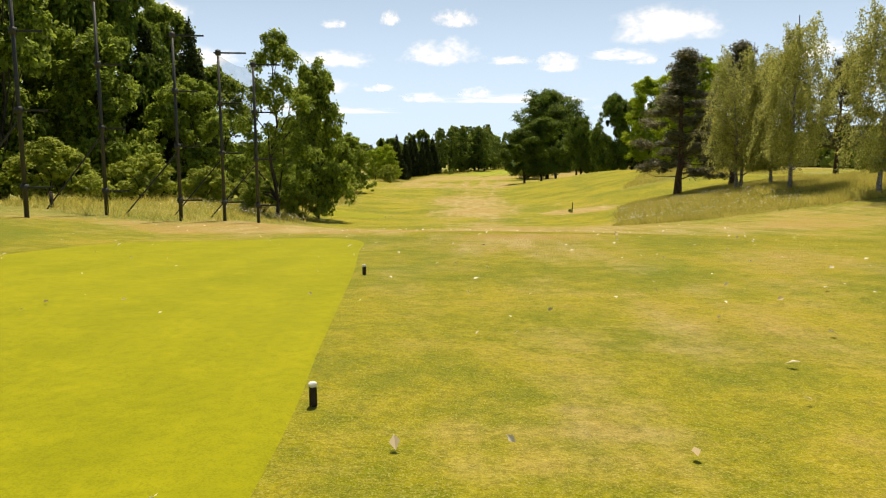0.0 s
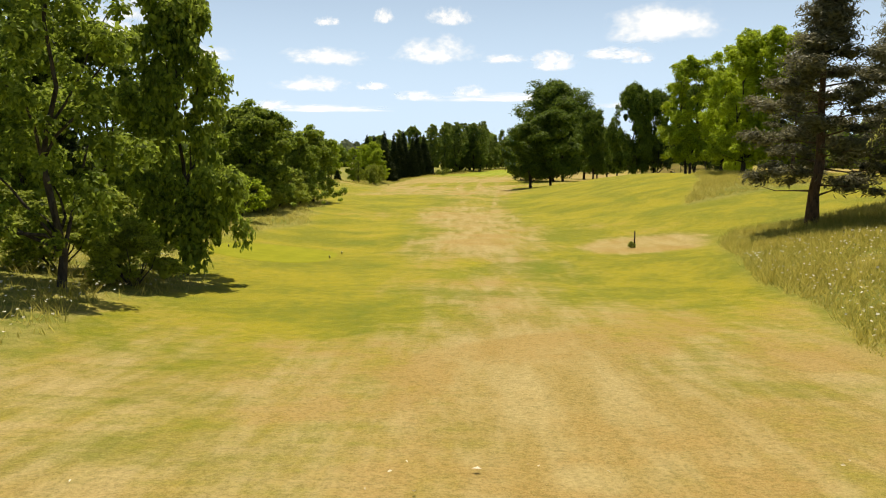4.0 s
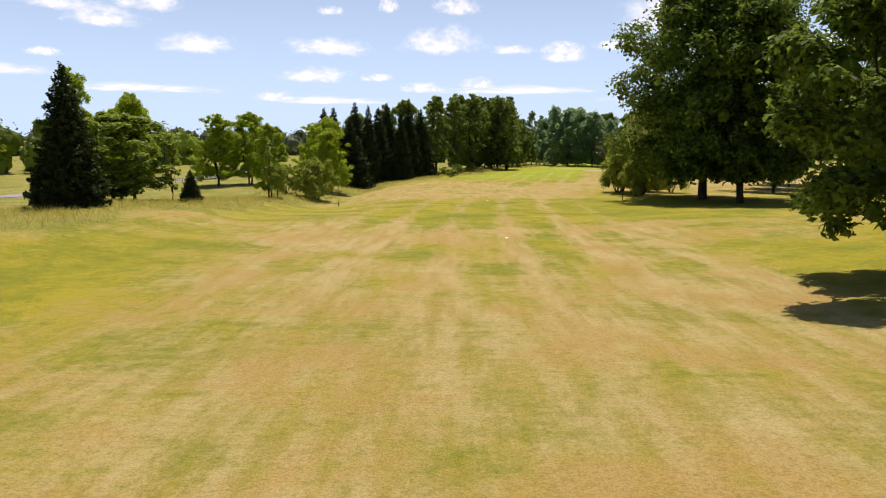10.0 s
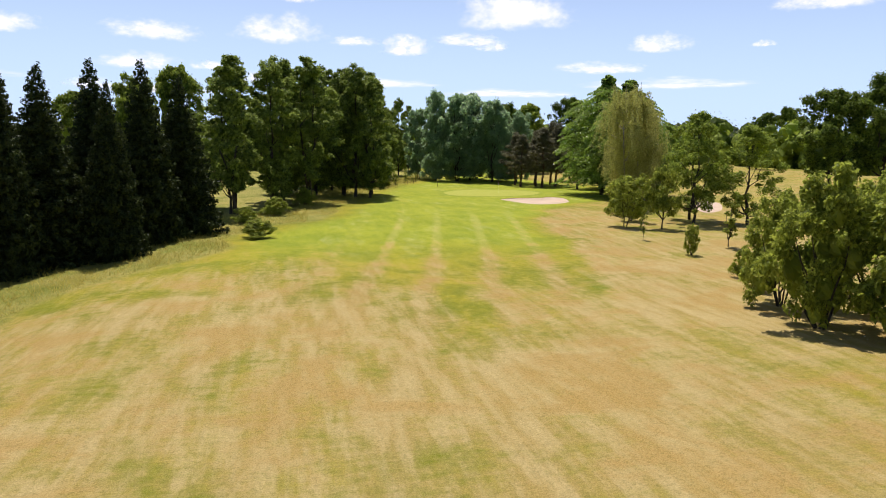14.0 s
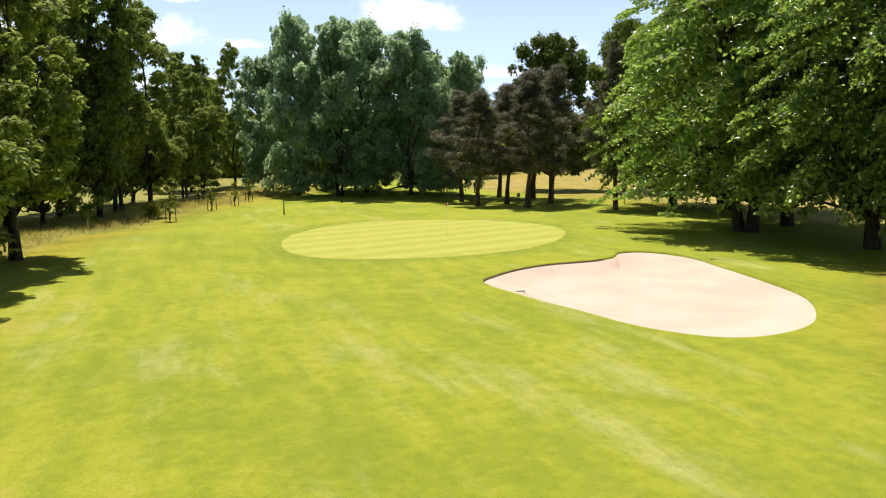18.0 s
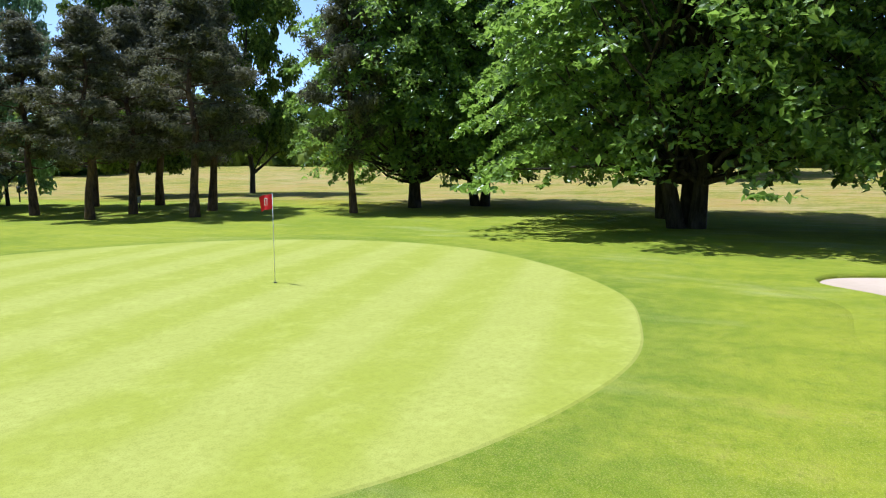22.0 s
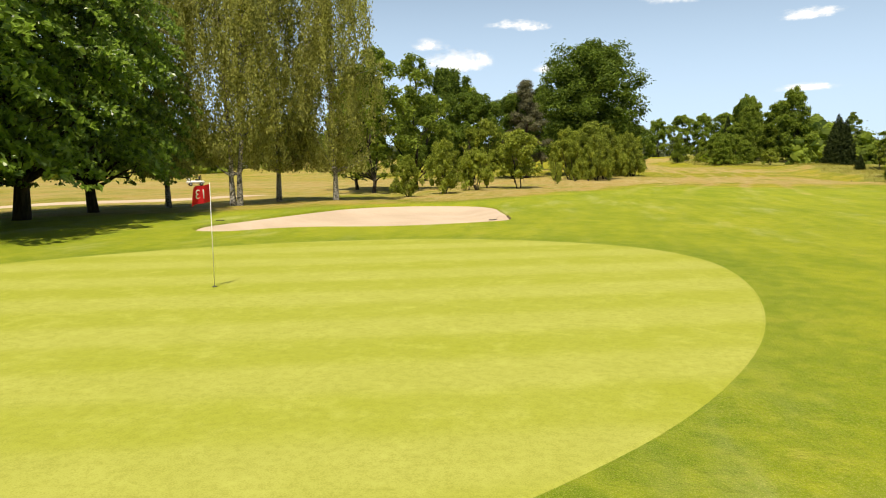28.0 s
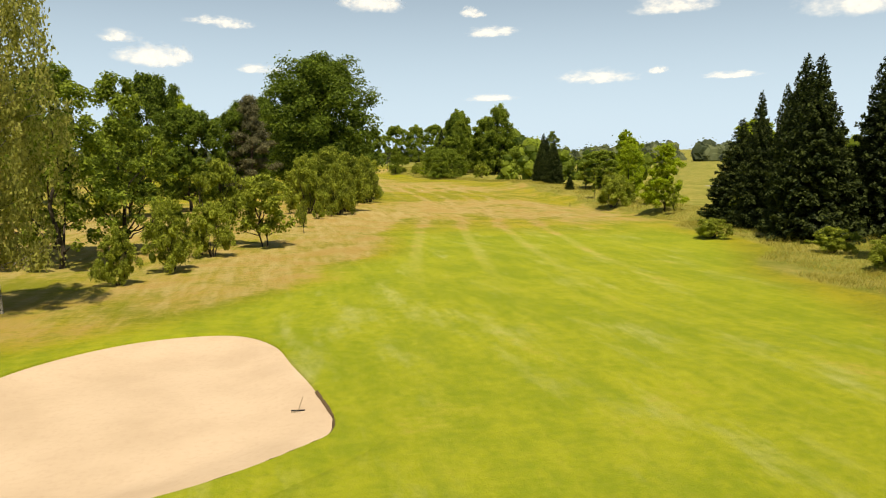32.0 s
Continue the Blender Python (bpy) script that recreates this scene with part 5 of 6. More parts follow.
def flag(x, y):
    """The flagstick in its hole, its red cloth streaming to one side."""
    ob = empty_thing("golf_flag", on_ground(x, y, 0.03), "red number 13 flag on a thin white flagstick", "flag")
    bm = bmesh.new()
    cyl(bm, 0.009, 0.007, -0.12, 2.16, 10)
    part("flagstick", bm_mesh("flagstick", bm, WHITE_PAINT, True), ob)
    # no hole is cut: a flat dark disc carries the shade inside it as colour
    bm = bmesh.new()
    cyl(bm, 0.055, 0.055, 0.001, 0.006, 24)
    part("hole_disc", bm_mesh("hole_shade_disc", bm, HOLE_SHADE), ob, "flat dark disc painted as the shade inside the hole")
    V, F = [], []
    nu, nv = 16, 10
    w, h = 0.52, 0.36
    for side in (0.0, 0.004):
        for i in range(nu + 1):
            for j in range(nv + 1):
                u, v = i / nu, j / nv
                wave = 0.05 * u * math.sin(5.5 * u + 1.2 * v)
                V.append((0.012 + w * u * 0.97, wave + side, 2.13 - h * (1 - v) - 0.10 * u * u - 0.03 * u * math.sin(6 * u)))
    m = (nu + 1) * (nv + 1)
    for s in range(2):
        for i in range(nu):
            for j in range(nv):
                a = s * m + i * (nv + 1) + j
                q = (a, a + nv + 1, a + nv + 2, a + 1)
                F.append(q if s == 0 else q[::-1])
    cloth = part("cloth", mesh_from("flag_cloth", V, F, RED_CLOTH, True), ob, "red cloth")
    me = text_mesh("13", 0.27, WHITE_PAINT, "number")
    num = []
    for v in me.vertices:
        u = (v.co.x + 0.26) / 0.5
        wave = 0.05 * u * math.sin(5.5 * u + 1.2 * 0.5)
        back = 0.009 if v.co.z > 0 else -0.005
        v.co = (0.012 + w * u * 0.97, wave + back, 1.95 + v.co.y - 0.10 * u * u - 0.03 * u * math.sin(6 * u))
    part("number", me, cloth, "white number 13")
    ob.matrix_basis = ob.matrix_basis @ pose(0, 0, 0, 0, 0, FLAG_TURN)
    return ob


def rake(x, y, turn, z):
    ob = empty_thing("bunker_rake", pose(x, y, z, 0, 0, turn), "bunker rake with dark head and pale handle lying on the sand", "rake", "bunker rakes")
    bm = bmesh.new()
    box_bm(bm, (0.62, 0.07, 0.05), (0, 0, 0.06), 0.01)
    part("head", bm_mesh("rake_head", bm, BLACK_PLASTIC), ob)
    for i in range(11):
        bm = bmesh.new()
        cyl(bm, 0.009, 0.005, -0.05, 0.05, 6, (-0.28 + i * 0.056, 0))
        part("tooth", bm_mesh("rake_tooth", bm, BLACK_PLASTIC), ob)
    bm = bmesh.new()
    cyl(bm, 0.016, 0.014, 0, 1.75, 8, (0, 0), Matrix.Rotation(radians(-88.5), 4, "X"))
    bmesh.ops.translate(bm, vec=(0, 0, 0.07), verts=bm.verts)
    part("handle", bm_mesh("rake_handle", bm, WOOD_PALE, True), ob, "pale wooden handle")
    ob.matrix_basis = ob.matrix_basis @ Matrix.Diagonal((0.6, 0.6, 0.6, 1))
    return ob


def net_pole(x, y, h, label, arms=3, lean=0.0, turn=0.0, group="net poles"):
    ob = empty_thing("net_pole", on_ground(x, y, 0, turn), label, "pole", group)
    bm = bmesh.new()
    cyl(bm, 0.085, 0.055, -0.4, h, 12)
    part("mast", bm_mesh("net_mast", bm, STEEL_DARK, True), ob)
    for i in range(arms):
        z = h - 0.15 - i * h * 0.29
        bm = bmesh.new()
        box_bm(bm, (1.5 if i == 0 else 1.1, 0.07, 0.07), (0.55 if i == 0 else 0.4, 0, z), 0.01)
        part("arm", bm_mesh("net_arm", bm, STEEL_DARK), ob)
        bm = bmesh.new()
        cyl(bm, 0.13, 0.13, z - 0.12, z + 0.12, 12)
        part("collar", bm_mesh("net_collar", bm, STEEL_DARK, True), ob)
    V, F = [], []
    tube([(-2.6, 0, 0), (-0.08, 0, h * 0.36)], [0.035, 0.035], 6, V, F)
    part("brace", mesh_from("net_brace", V, F, STEEL_DARK, True), ob)
    return ob


def net_mat(name, cover):
    """Knotted netting: threads in two directions with open holes between."""
    n = Nodes(name)
    uv = n.t.nodes.new("ShaderNodeTexCoord").outputs["Object"]
    a = n.noise(3, 2)
    bs = n.t.nodes.new("ShaderNodeBsdfDiffuse")
    n.t.links.new(n.mix(a, (0.012, 0.014, 0.012), (0.03, 0.034, 0.03)), bs.inputs[0])
    tr = n.t.nodes.new("ShaderNodeBsdfTransparent")
    mx = n.t.nodes.new("ShaderNodeMixShader")
    n.t.links.new(n.math("ADD", n.math("MULTIPLY", a, 0.2), cover - 0.1), mx.inputs[0])
    n.t.links.new(tr.outputs[0], mx.inputs[1])
    n.t.links.new(bs.outputs[0], mx.inputs[2])
    n.t.links.new(mx.outputs[0], n.out.inputs[0])
    return n.mat


NET = net_mat("dark_netting", 0.5)
NET_THIN = net_mat("thin_netting", 0.22)


def net_panel(p, q, z0, h, mat, parent=None, label="dark safety netting hung between steel poles"):
    """A sagging net between the tops of two poles."""
    V, F = [], []
    nu, nv = 10, 8
    for i in range(nu + 1):
        for j in range(nv + 1):
            u, v = i / nu, j / nv
            x, y = p[0] + (q[0] - p[0]) * u, p[1] + (q[1] - p[1]) * u
            g = float(ground_z(x, y))
            sag = 0.25 * math.sin(math.pi * u) * v
            V.append((x + 0.12 * math.sin(7 * v + 3 * u), y, g + z0 + (h - z0) * v - sag))
    for i in range(nu):
        for j in range(nv):
            a = i * (nv + 1) + j
            F.append((a, a + nv + 1, a + nv + 2, a + 1))
    ob = new("safety_net", mesh_from("safety_net", V, F, mat, True))
    return tagged(ob, label, "net", "safety nets")


FLAG_TURN = 78.0
flag(42.9, 377.35)
first = tee_marker()
first.matrix_basis = on_ground(1.77, 11.25, 0.05, 20)
for x, y, a in ((1.28, 18.0, 35), (-3.7, 73.0, 10), (-3.4, 75.6, 50), (-9.6, 73.8, 25), (-9.9, 76.2, 70)):
    copy_thing(first, on_ground(x, y, 0.05, a))
rake(39.2, 358.5, 172, float(ground_z(39.2, 358.5)) - 0.165)
rake(51.0, 361.6, 200, float(ground_z(51.0, 361.6)) + 0.02)
stake(22.7, 237.0, 0.8, "dark wooden distance stake in the dry grass")
stake(-14.8, 245.8, 0.85, "dark wooden distance stake on the slope")
stake(34.9, 398.0, 1.25, "dark wooden stake beside the putting green")
stake(42.8, 411.4, 0.6, "short dark wooden stake behind the green")
stake(66.7, 358.2, 1.15, "dark wooden stake beside the far bunker", 0.11)
stake(14.2, 76.3, 1.0, "thin dark stake standing in a bare patch", 0.07)
stake(-14.9, 37.6, 0.7, "short dark post at the wood's edge", 0.14)
plant("weed", "bush_b", 14.0, 76.2, 0.38, 0.34, "low green weed at the foot of a stake", "plant")
for x, y, h in ((-12.3, 31.4, 9.2), (-12.0, 36.6, 9.0), (-9.3, 37.8, 8.1), (-8.4, 41.0, 8.1), (-7.2, 42.6, 8.0)):
    net_pole(x, y, h, "dark steel net pole with short arms and a brace", 4, 0, 8)
net_panel((-8.4, 41.0), (-7.2, 42.6), 5.0, 7.8, NET_THIN, None, "thin pale netting between two steel poles")
right_poles = [(47.0, 196.5), (49.5, 194.0), (52.5, 187.5), (55.0, 180.0), (56.5, 176.0)]
for x, y in right_poles:
    net_pole(x, y, 9.4, "dark steel pole carrying a safety net", 1, 0, 120)
for p, q in zip(right_poles, right_poles[1:]):
    net_panel(p, q, 0.4, 9.0, NET)
left_poles = [(-56, 262), (-50.5, 262), (-51.5, 271), (-52, 278)]
for x, y in left_poles:
    net_pole(x, y, 12.0, "tall dark steel net pole beside the road", 1, 0, 90)
for p, q in zip(left_poles, left_poles[1:]):
    net_panel(p, q, 1.0, 11.8, NET_THIN)


def sign_board(x, y, w, h, turn, label):
    ob = empty_thing("course_sign", on_ground(x, y, 0, turn), label, "sign", "course signs")
    bm = bmesh.new()
    box_bm(bm, (w, 0.05, h * 0.55), (0, 0, h * 0.7), 0.012)
    part("board", bm_mesh("sign_board", bm, GREY_BOARD), ob)
    for s in (-1, 1):
        bm = bmesh.new()
        box_bm(bm, (0.07, 0.07, h * 1.05), (s * w * 0.38, 0.06, h * 0.42), 0.008)
        part("leg", bm_mesh("sign_leg", bm, WOOD_DARK), ob)
    return ob


def ball_washer(x, y, turn):
    ob = empty_thing("ball_washer", on_ground(x, y, 0, turn), "dark ball washer on a post beside the pines", "ball washer")
    bm = bmesh.new()
    cyl(bm, 0.06, 0.06, -0.2, 0.85, 10)
    part("post", bm_mesh("washer_post", bm, STEEL_DARK, True), ob)
    bm = bmesh.new()
    box_bm(bm, (0.34, 0.28, 0.5), (0, 0, 1.05), 0.05)
    part("body", bm_mesh("washer_body", bm, BLACK_PLASTIC, True), ob)
    bm = bmesh.new()
    cyl(bm, 0.02, 0.02, 1.28, 1.46, 8)
    part("plunger", bm_mesh("washer_plunger", bm, STEEL_DARK, True), ob)
    return ob


sign_board(62.9, 408.7, 0.75, 0.8, 40, "low grey notice board beneath the pine trees")
sign_board(63.2, 426.8, 0.6, 1.2, 30, "grey tee sign on dark wooden legs")
ball_washer(64.2, 425.6, 20)
for x, y in ((5.0, 194.8), (5.6, 237.0)):
    bm = bmesh.new()
    cyl(bm, 0.13, 0.12, -0.03, 0.03, 24)
    ob = new("distance_plate", bm_mesh("distance_plate", bm, CHALK, True))
    ob.matrix_basis = on_ground(x, y)
    tagged(ob, "round white distance plate set in the fairway", "marker", "distance plates")


def golf_cart(x, y, turn):
    ob = empty_thing("golf_cart", on_ground(x, y, 0, turn), "small white golf cart with dark roof parked on the dry field", "golf cart")
    bm = bmesh.new()
    box_bm(bm, (2.3, 1.15, 0.42), (0, 0, 0.5), 0.12)
    box_bm(bm, (0.55, 1.05, 0.35), (0.85, 0, 0.85), 0.12)
    part("body", bm_mesh("cart_body", bm, WHITE_PAINT, True), ob)
    bm = bmesh.new()
    box_bm(bm, (0.5, 1.0, 0.2), (-0.25, 0, 0.82), 0.06)
    box_bm(bm, (0.14, 1.0, 0.5), (-0.55, 0, 1.05), 0.05)
    part("seat", bm_mesh("cart_seat", bm, BLACK_PLASTIC, True), ob)
    bm = bmesh.new()
    box_bm(bm, (1.7, 1.2, 0.08), (-0.05, 0, 1.85), 0.03)
    part("roof", bm_mesh("cart_roof", bm, BLACK_PLASTIC, True), ob)
    for sx in (-0.75, 0.65):
        for sy in (-0.5, 0.5):
            V, F = [], []
            tube([(sx, sy, 0.7), (sx * 0.95, sy, 1.83)], [0.022, 0.022], 6, V, F)
            part("strut", mesh_from("cart_strut", V, F, STEEL_DARK, True), ob)
            bm = bmesh.new()
            cyl(bm, 0.23, 0.23, -0.09, 0.09, 20, (0, 0), Matrix.Rotation(radians(90), 4, "X"))
            bmesh.ops.translate(bm, vec=(sx, sy * 1.08, 0.23), verts=bm.verts)
            w = part("wheel", bm_mesh("cart_wheel", bm, BLACK_PLASTIC, True), ob)
            bm = bmesh.new()
            cyl(bm, 0.1, 0.1, -0.096, 0.096, 14, (0, 0), Matrix.Rotation(radians(90), 4, "X"))
            bmesh.ops.translate(bm, vec=(sx, sy * 1.08, 0.23), verts=bm.verts)
            part("rim", bm_mesh("cart_rim", bm, GREY_BOARD, True), w, "grey rim")
    return ob


golf_cart(86.0, 301.5, 35)


def road():
    """The lane beyond the left-hand rough, with a low rail along it."""
    mid = [(-66, 215), (-63, 245), (-60, 270), (-58, 295), (-57, 320), (-54, 350), (-52, 390)]
    V, F = [], []
    for i, (x, y) in enumerate(mid):
        for k in range(5):
            px = x + (k - 2) * 1.4
            V.append((px, y, float(ground_z(px, y)) + 0.05))
    for i in range(len(mid) - 1):
        for k in range(4):
            a = i * 5 + k
            F.append((a, a + 1, a + 6, a + 5))
    tagged(new("road", mesh_from("road", V, F, ASPHALT, True)), "pale grey asphalt lane beyond the rough", "road", kind="structure")
    rail = empty_thing("guard_rail", Matrix(), "low grey guard rail along the lane", "guard rail")
    for i in range(34):
        y = 250 + i * 3.0
        x = float(np.interp(y, [p[1] for p in mid], [p[0] for p in mid])) + 4.0
        g = float(ground_z(x, y))
        bm = bmesh.new()
        box_bm(bm, (0.1, 0.1, 1.0), (x, y, g + 0.4), 0.01)
        part("post", bm_mesh("rail_post", bm, GREY_BOARD), rail)
        if i < 33:
            x2 = float(np.interp(y + 3, [p[1] for p in mid], [p[0] for p in mid])) + 4.0
            g2 = float(ground_z(x2, y + 3))
            V, F = [], []
            for z in (0.45, 0.82):
                tube([(x, y, g + z), (x2, y + 3, g2 + z)], [0.06, 0.06], 6, V, F)
            part("beam", mesh_from("rail_beam", V, F, GREY_BOARD, True), rail)


road()
for x, y in ((29, 405), (31.5, 412), (28, 418), (25.5, 396), (33.5, 419)):
    for k in range(3):
        a = 2.1 * k + 0.4
        stake(x + 0.45 * math.cos(a), y + 0.45 * math.sin(a), 1.0, "thin grey wooden stake guarding a young sapling", 0.06, "sapling stakes")


# ---- long grass and tufts ----
def blades(pts, height, width, rng, lean=0.35):
    """Thin bent blades, three to a tuft: vertices and triangles."""
    n = len(pts)
    base = np.repeat(pts, 3, axis=0) + np.concatenate([rng.normal(0, 0.09, (3 * n, 2)), np.zeros((3 * n, 1))], 1)
    a = rng.uniform(0, 2 * np.pi, 3 * n)
    h = np.repeat(height, 3) * rng.uniform(0.6, 1.25, 3 * n)
    off = rng.normal(0, lean, (3 * n, 2)) * h[:, None]
    side = np.stack([np.cos(a), np.sin(a), 0 * a], 1) * width
    tip = base + np.stack([off[:, 0], off[:, 1], h], 1)
    verts = np.stack([base - side, base + side, tip], 1).reshape(-1, 3)
    return verts, np.arange(9 * n).reshape(-1, 3)


STRAW = leaf_mat("long_grass_blades", (0.11, 0.155, 0.012), (0.48, 0.41, 0.10), 0.5, 0.03)
SHORT = leaf_mat("short_grass_blades", (0.20, 0.215, 0.006), (0.46, 0.40, 0.06), 0.5, 0.05)


def scatter(rng, count, x0, x1, y0, y1, want):
    x, y = rng.uniform(x0, x1, count), rng.uniform(y0, y1, count)
    keep = want(x, y)
    x, y = x[keep], y[keep]
    return np.stack([x, y, ground_z(x, y) - 0.03], 1)


grng = np.random.default_rng(99)
rough_at = lambda x, y: ground_zones(x, y)[0] > grng.uniform(0.4, 0.75, len(x))
edge_near = lambda x, y: rough_at(x, y) & (x > np.interp(y, *LEFT_EDGE) - 12)
pts = np.concatenate([scatter(grng, 90000, -34, 6, 35, 345, edge_near), scatter(grng, 46000, 11, 34, 44, 80, rough_at), scatter(grng, 30000, 20, 46, 95, 152, rough_at), scatter(grng, 52000, 4, 46, 340, 445, edge_near)])
h = 0.36 + 0.24 * np.sin(pts[:, 0] * 0.7) * np.sin(pts[:, 1] * 0.5) + grng.uniform(-0.1, 0.15, len(pts))
V, F = blades(pts, np.clip(h, 0.2, None) * np.where((pts[:, 0] > 10) & (pts[:, 1] < 90), 0.8, 1.0), 0.016, grng, 0.55)
tagged(new("long_grass", quick_mesh("long_grass", V, F, STRAW)), "long straw-coloured meadow grass along the mown edges", "grass", kind="stuff")
pts = np.concatenate([scatter(grng, 1100, 12, 24, 46, 66, rough_at), scatter(grng, 900, -14, -3, 44, 66, rough_at)])
pts[:, 2] += grng.uniform(0.3, 0.55, len(pts))
LV, LF = leaves(pts, np.tile([0, 0, 1.0], (len(pts), 1)), 0.085, grng, 0.95, 1.2)
FLOWER = leaf_mat("meadow_flower_heads", (0.55, 0.52, 0.34), (0.85, 0.83, 0.7), 0.3, 0.02)
tagged(new("meadow_flowers", quick_mesh("meadow_flowers", LV, LF, FLOWER)), "flat white flower heads standing in the long grass", "flowers", kind="stuff")
pts = scatter(grng, 90000, 1, 17, 9, 30, lambda x, y: (ground_zones(x, y)[0] < 0.3) & ~((x < 1.5) & (y < 34)))
V, F = blades(pts, np.full(len(pts), 0.035), 0.008, grng, 0.8)
tagged(new("mown_grass", quick_mesh("mown_grass", V, F, SHORT)), "short mown grass tufts beside the tee", "grass", kind="stuff")
pts = scatter(grng, 620, -12, 14, 6, 42, lambda x, y: (ground_zones(x, y)[0] < 0.5) & (grng.random(len(x)) < np.where(x < 2, 0.5, 0.9)))
pts[:, 2] += 0.085
LV, LF = leaves(pts, np.tile([0, 0, 1.0], (len(pts), 1)), np.where(grng.random(len(pts)) < 0.25, 0.11, 0.06), grng, 0.6, 0.9)
LITTER = leaf_mat("fallen_leaves", (0.42, 0.32, 0.16), (0.8, 0.75, 0.6), 0.1, 0.05)
tagged(new("fallen_leaves", quick_mesh("fallen_leaves", LV, LF, LITTER)), "pale dry fallen leaves scattered over the tee grass", "leaves", kind="stuff")


CLOUDS_AHEAD = [(-28.6, 9.9, 7.7, 2.6), (-25.9, 9.0, 6.9, 2.4), (-23.1, 10.4, 6.0, 3.4), (-19.9, 7.5, 7.3, 2.5), (-9.8, 7.6, 8.2, 2.6), (-1.0, 8.0, 8.3, 3.4), (4.4, 7.6, 4.4, 1.3), (0.1, 10.8, 4.4, 2.4), (-5.4, 10.8, 2.0, 1.9), (-9.9, 10.4, 2.5, 1.2), (-11.2, 5.5, 7.1, 2.1), (-6.4, 5.5, 3.3, 1.1), (16.7, 9.3, 9.9, 3.9), (-14.2, 3.9, 4.4, 1.2), (-2.8, 4.7, 4.5, 1.4), (1.7, 5.1, 3.4, 1.5), (8.3, 7.1, 4.4, 1.9), (14.9, 7.4, 2.7, 1.5), (-30.0, 6.5, 2.9, 1.1), (16.8, 9.9, 9.8, 4.1), (8.2, 7.7, 3.9, 1.6), (13.3, 7.8, 6.1, 1.6), (27.4, 7.4, 5.8, 2.3), (23.3, 5.8, 7.6, 1.6), (38.6, 9.8, 8.2, 2.3), (34.6, 7.3, 2.0, 0.8)]
CLOUDS_BEHIND = [(-177.7, 13.6, 10.1, 1.9), (-173.5, 12.6, 5.9, 2.1), (-165.3, 11.9, 1.9, 1.2), (-141.8, 12.5, 20.0, 3.4), (-149.3, 11.6, 7.9, 2.5), (-136.6, 10.6, 10.1, 3.9), (-155.1, 6.6, 7.2, 2.1), (-163.4, 10.4, 5.0, 1.2), (170.1, 8.1, 6.1, 2.5), (177.8, 7.4, 4.3, 1.3), (-150.6, 7.0, 2.2, 1.0), (-145.3, 6.4, 4.7, 1.0), (174.3, 10.9, 4.6, 1.3), (-163.6, 5.2, 5.1, 1.1), (-173.1, 12.4, 5.8, 2.6), (-164.9, 11.7, 2.2, 1.0), (-163.6, 10.2, 4.0, 1.2), (176.2, 10.7, 3.3, 1.3), (172.0, 8.2, 2.8, 2.0), (170.4, 7.9, 5.4, 2.3), (167.9, 9.4, 3.5, 1.6)]


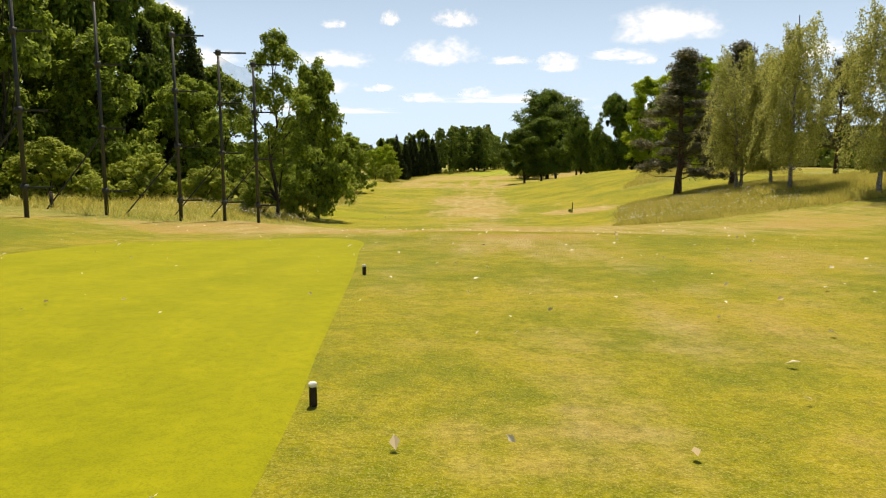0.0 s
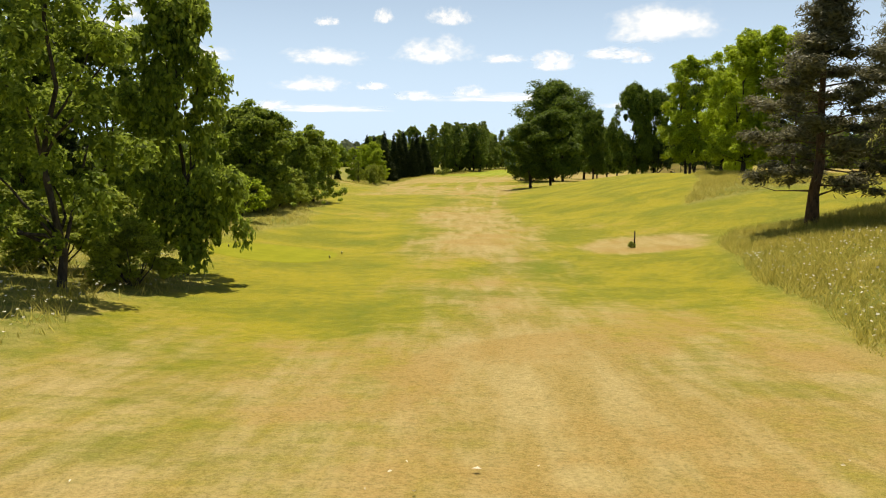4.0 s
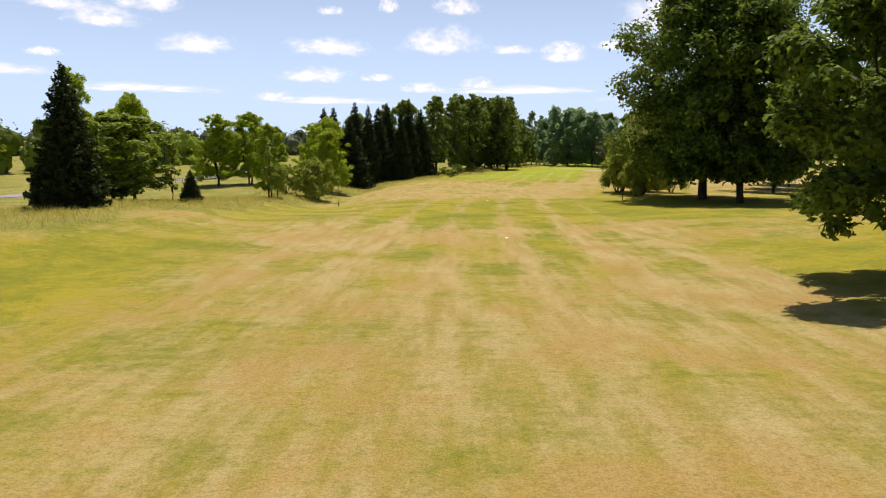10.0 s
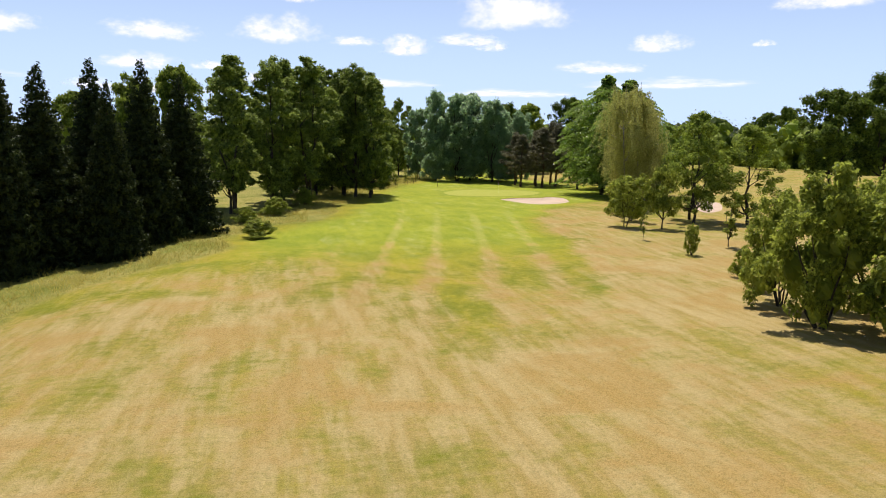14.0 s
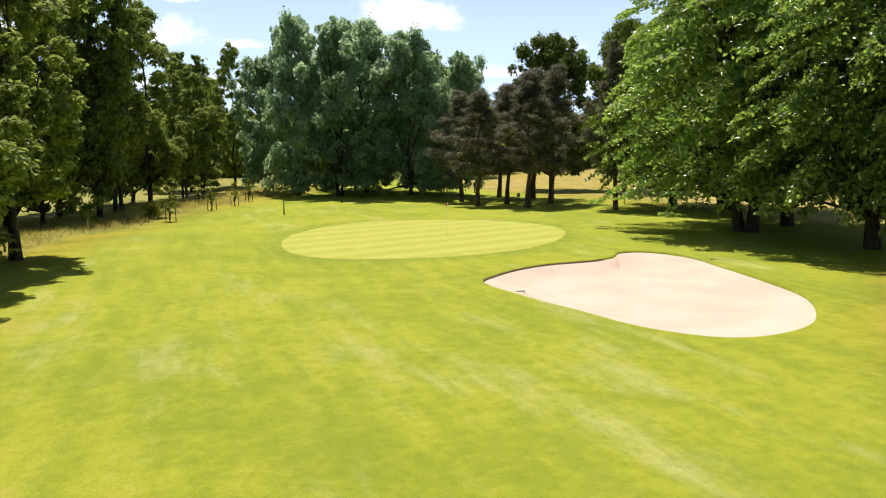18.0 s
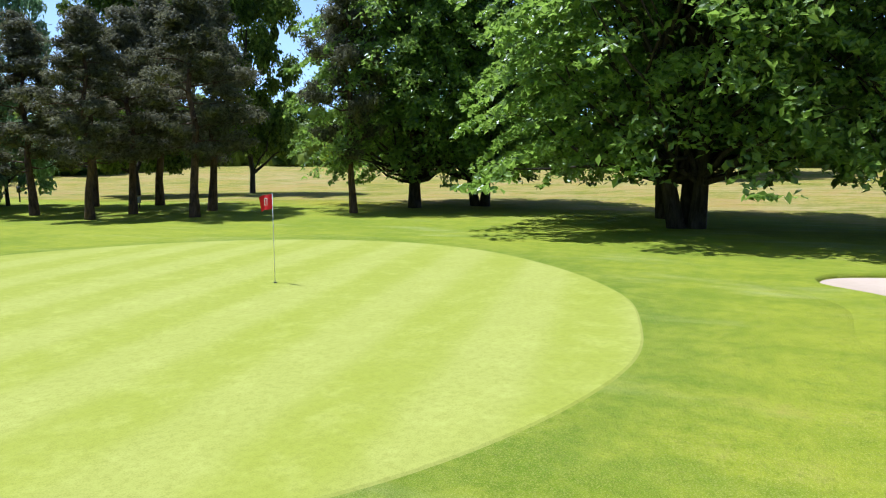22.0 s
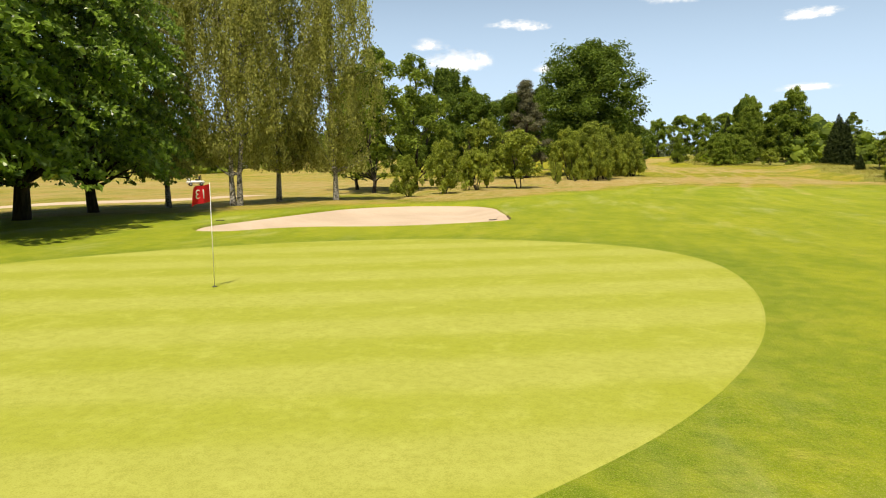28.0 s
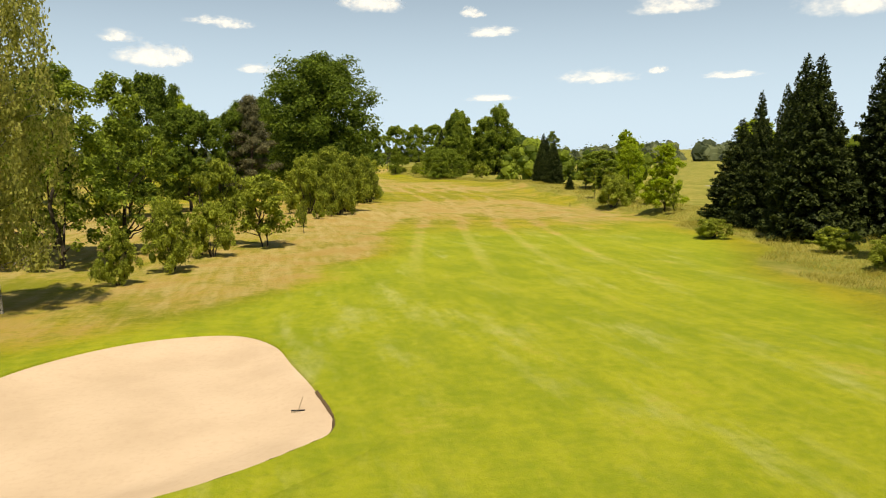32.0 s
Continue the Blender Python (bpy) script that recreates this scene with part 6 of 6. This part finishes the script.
# ---- clouds, far off ----
def cloud_mat():
    n = Nodes("cloud")
    c = n.t.nodes.new("ShaderNodeTexCoord").outputs["Object"]
    rnd = n.t.nodes.new("ShaderNodeObjectInfo").outputs["Random"]
    sep = n.t.nodes.new("ShaderNodeSeparateXYZ")
    n.t.links.new(c, sep.inputs[0])
    comb = n.t.nodes.new("ShaderNodeCombineXYZ")
    n.t.links.new(n.math("MULTIPLY", sep.outputs[0], 1.7), comb.inputs[0])
    n.t.links.new(sep.outputs[1], comb.inputs[1])
    n.t.links.new(n.math("MULTIPLY", rnd, 90.0), comb.inputs[2])
    big, fine = n.noise(1.5, 3, 0.6, comb.outputs[0]), n.noise(5.0, 4, 0.62, comb.outputs[0])
    up = n.math("MAXIMUM", sep.outputs[1], 0.0)
    low = n.math("MULTIPLY", n.math("MINIMUM", sep.outputs[1], 0.0), 2.3)
    r2 = n.math("ADD", n.math("MULTIPLY", sep.outputs[0], sep.outputs[0]), n.math("ADD", n.math("MULTIPLY", up, up), n.math("MULTIPLY", low, low)))
    d = n.math("ADD", n.math("SUBTRACT", 0.60, r2), n.math("ADD", n.math("MULTIPLY", n.math("SUBTRACT", big, 0.5), 1.3), n.math("MULTIPLY", n.math("SUBTRACT", fine, 0.5), 0.55)))
    a = n.math("MULTIPLY", n.ramp(d, 0.02, 0.85), n.ramp(r2, 1.05, 0.45))
    # sunlit white is put in as emission; thinner parts get a greyer tone
    em = n.t.nodes.new("ShaderNodeEmission")
    n.t.links.new(n.mix(n.ramp(d, 0.2, 0.9), (0.80, 0.84, 0.90), (1.0, 0.985, 0.95)), em.inputs[0])
    em.inputs[1].default_value = 1.1
    tr = n.t.nodes.new("ShaderNodeBsdfTransparent")
    mx = n.t.nodes.new("ShaderNodeMixShader")
    n.t.links.new(n.math("MULTIPLY", a, 0.92), mx.inputs[0])
    n.t.links.new(tr.outputs[0], mx.inputs[1])
    n.t.links.new(em.outputs[0], mx.inputs[2])
    n.t.links.new(mx.outputs[0], n.out.inputs[0])
    return n.mat


CLOUD = cloud_mat()
cloud_mesh = mesh_from("cloud", [(-1.15, -1, 0), (1.15, -1, 0), (1.15, 1, 0), (-1.15, 1, 0)], [(0, 1, 2, 3)], CLOUD)


def cloud(az, el, wide, high):
    """A small fair-weather cloud on a flat self-lit card; bearings in degrees clockwise from +y, and its size in
    degrees.
    """
    far = 4200.0
    a, e = radians(az), radians(el)
    eye = Vector((15, 220, 0))
    p = eye + far * Vector((math.sin(a) * math.cos(e), math.cos(a) * math.cos(e), math.sin(e)))
    m = look(p, eye + 2 * (p - eye))
    m = m @ Matrix.Diagonal((far * radians(wide) * 0.62, far * radians(high) * 0.62, 1, 1))
    ob = new("cloud", cloud_mesh)
    ob.matrix_basis = m
    return tagged(ob, "small white fair-weather cloud in the blue sky", "cloud", "clouds", "structure")


CLOUDS_LOW = [(-24, 4.3, 14, 1.2), (-10, 3.7, 12, 1.0), (4, 4.6, 16, 1.3), (16, 3.9, 12, 1.1), (28, 4.6, 14, 1.4), (-34, 5.2, 12, 1.5)]   # thin banks near the horizon
for c in CLOUDS_AHEAD + CLOUDS_BEHIND + CLOUDS_LOW:
    cloud(*c)
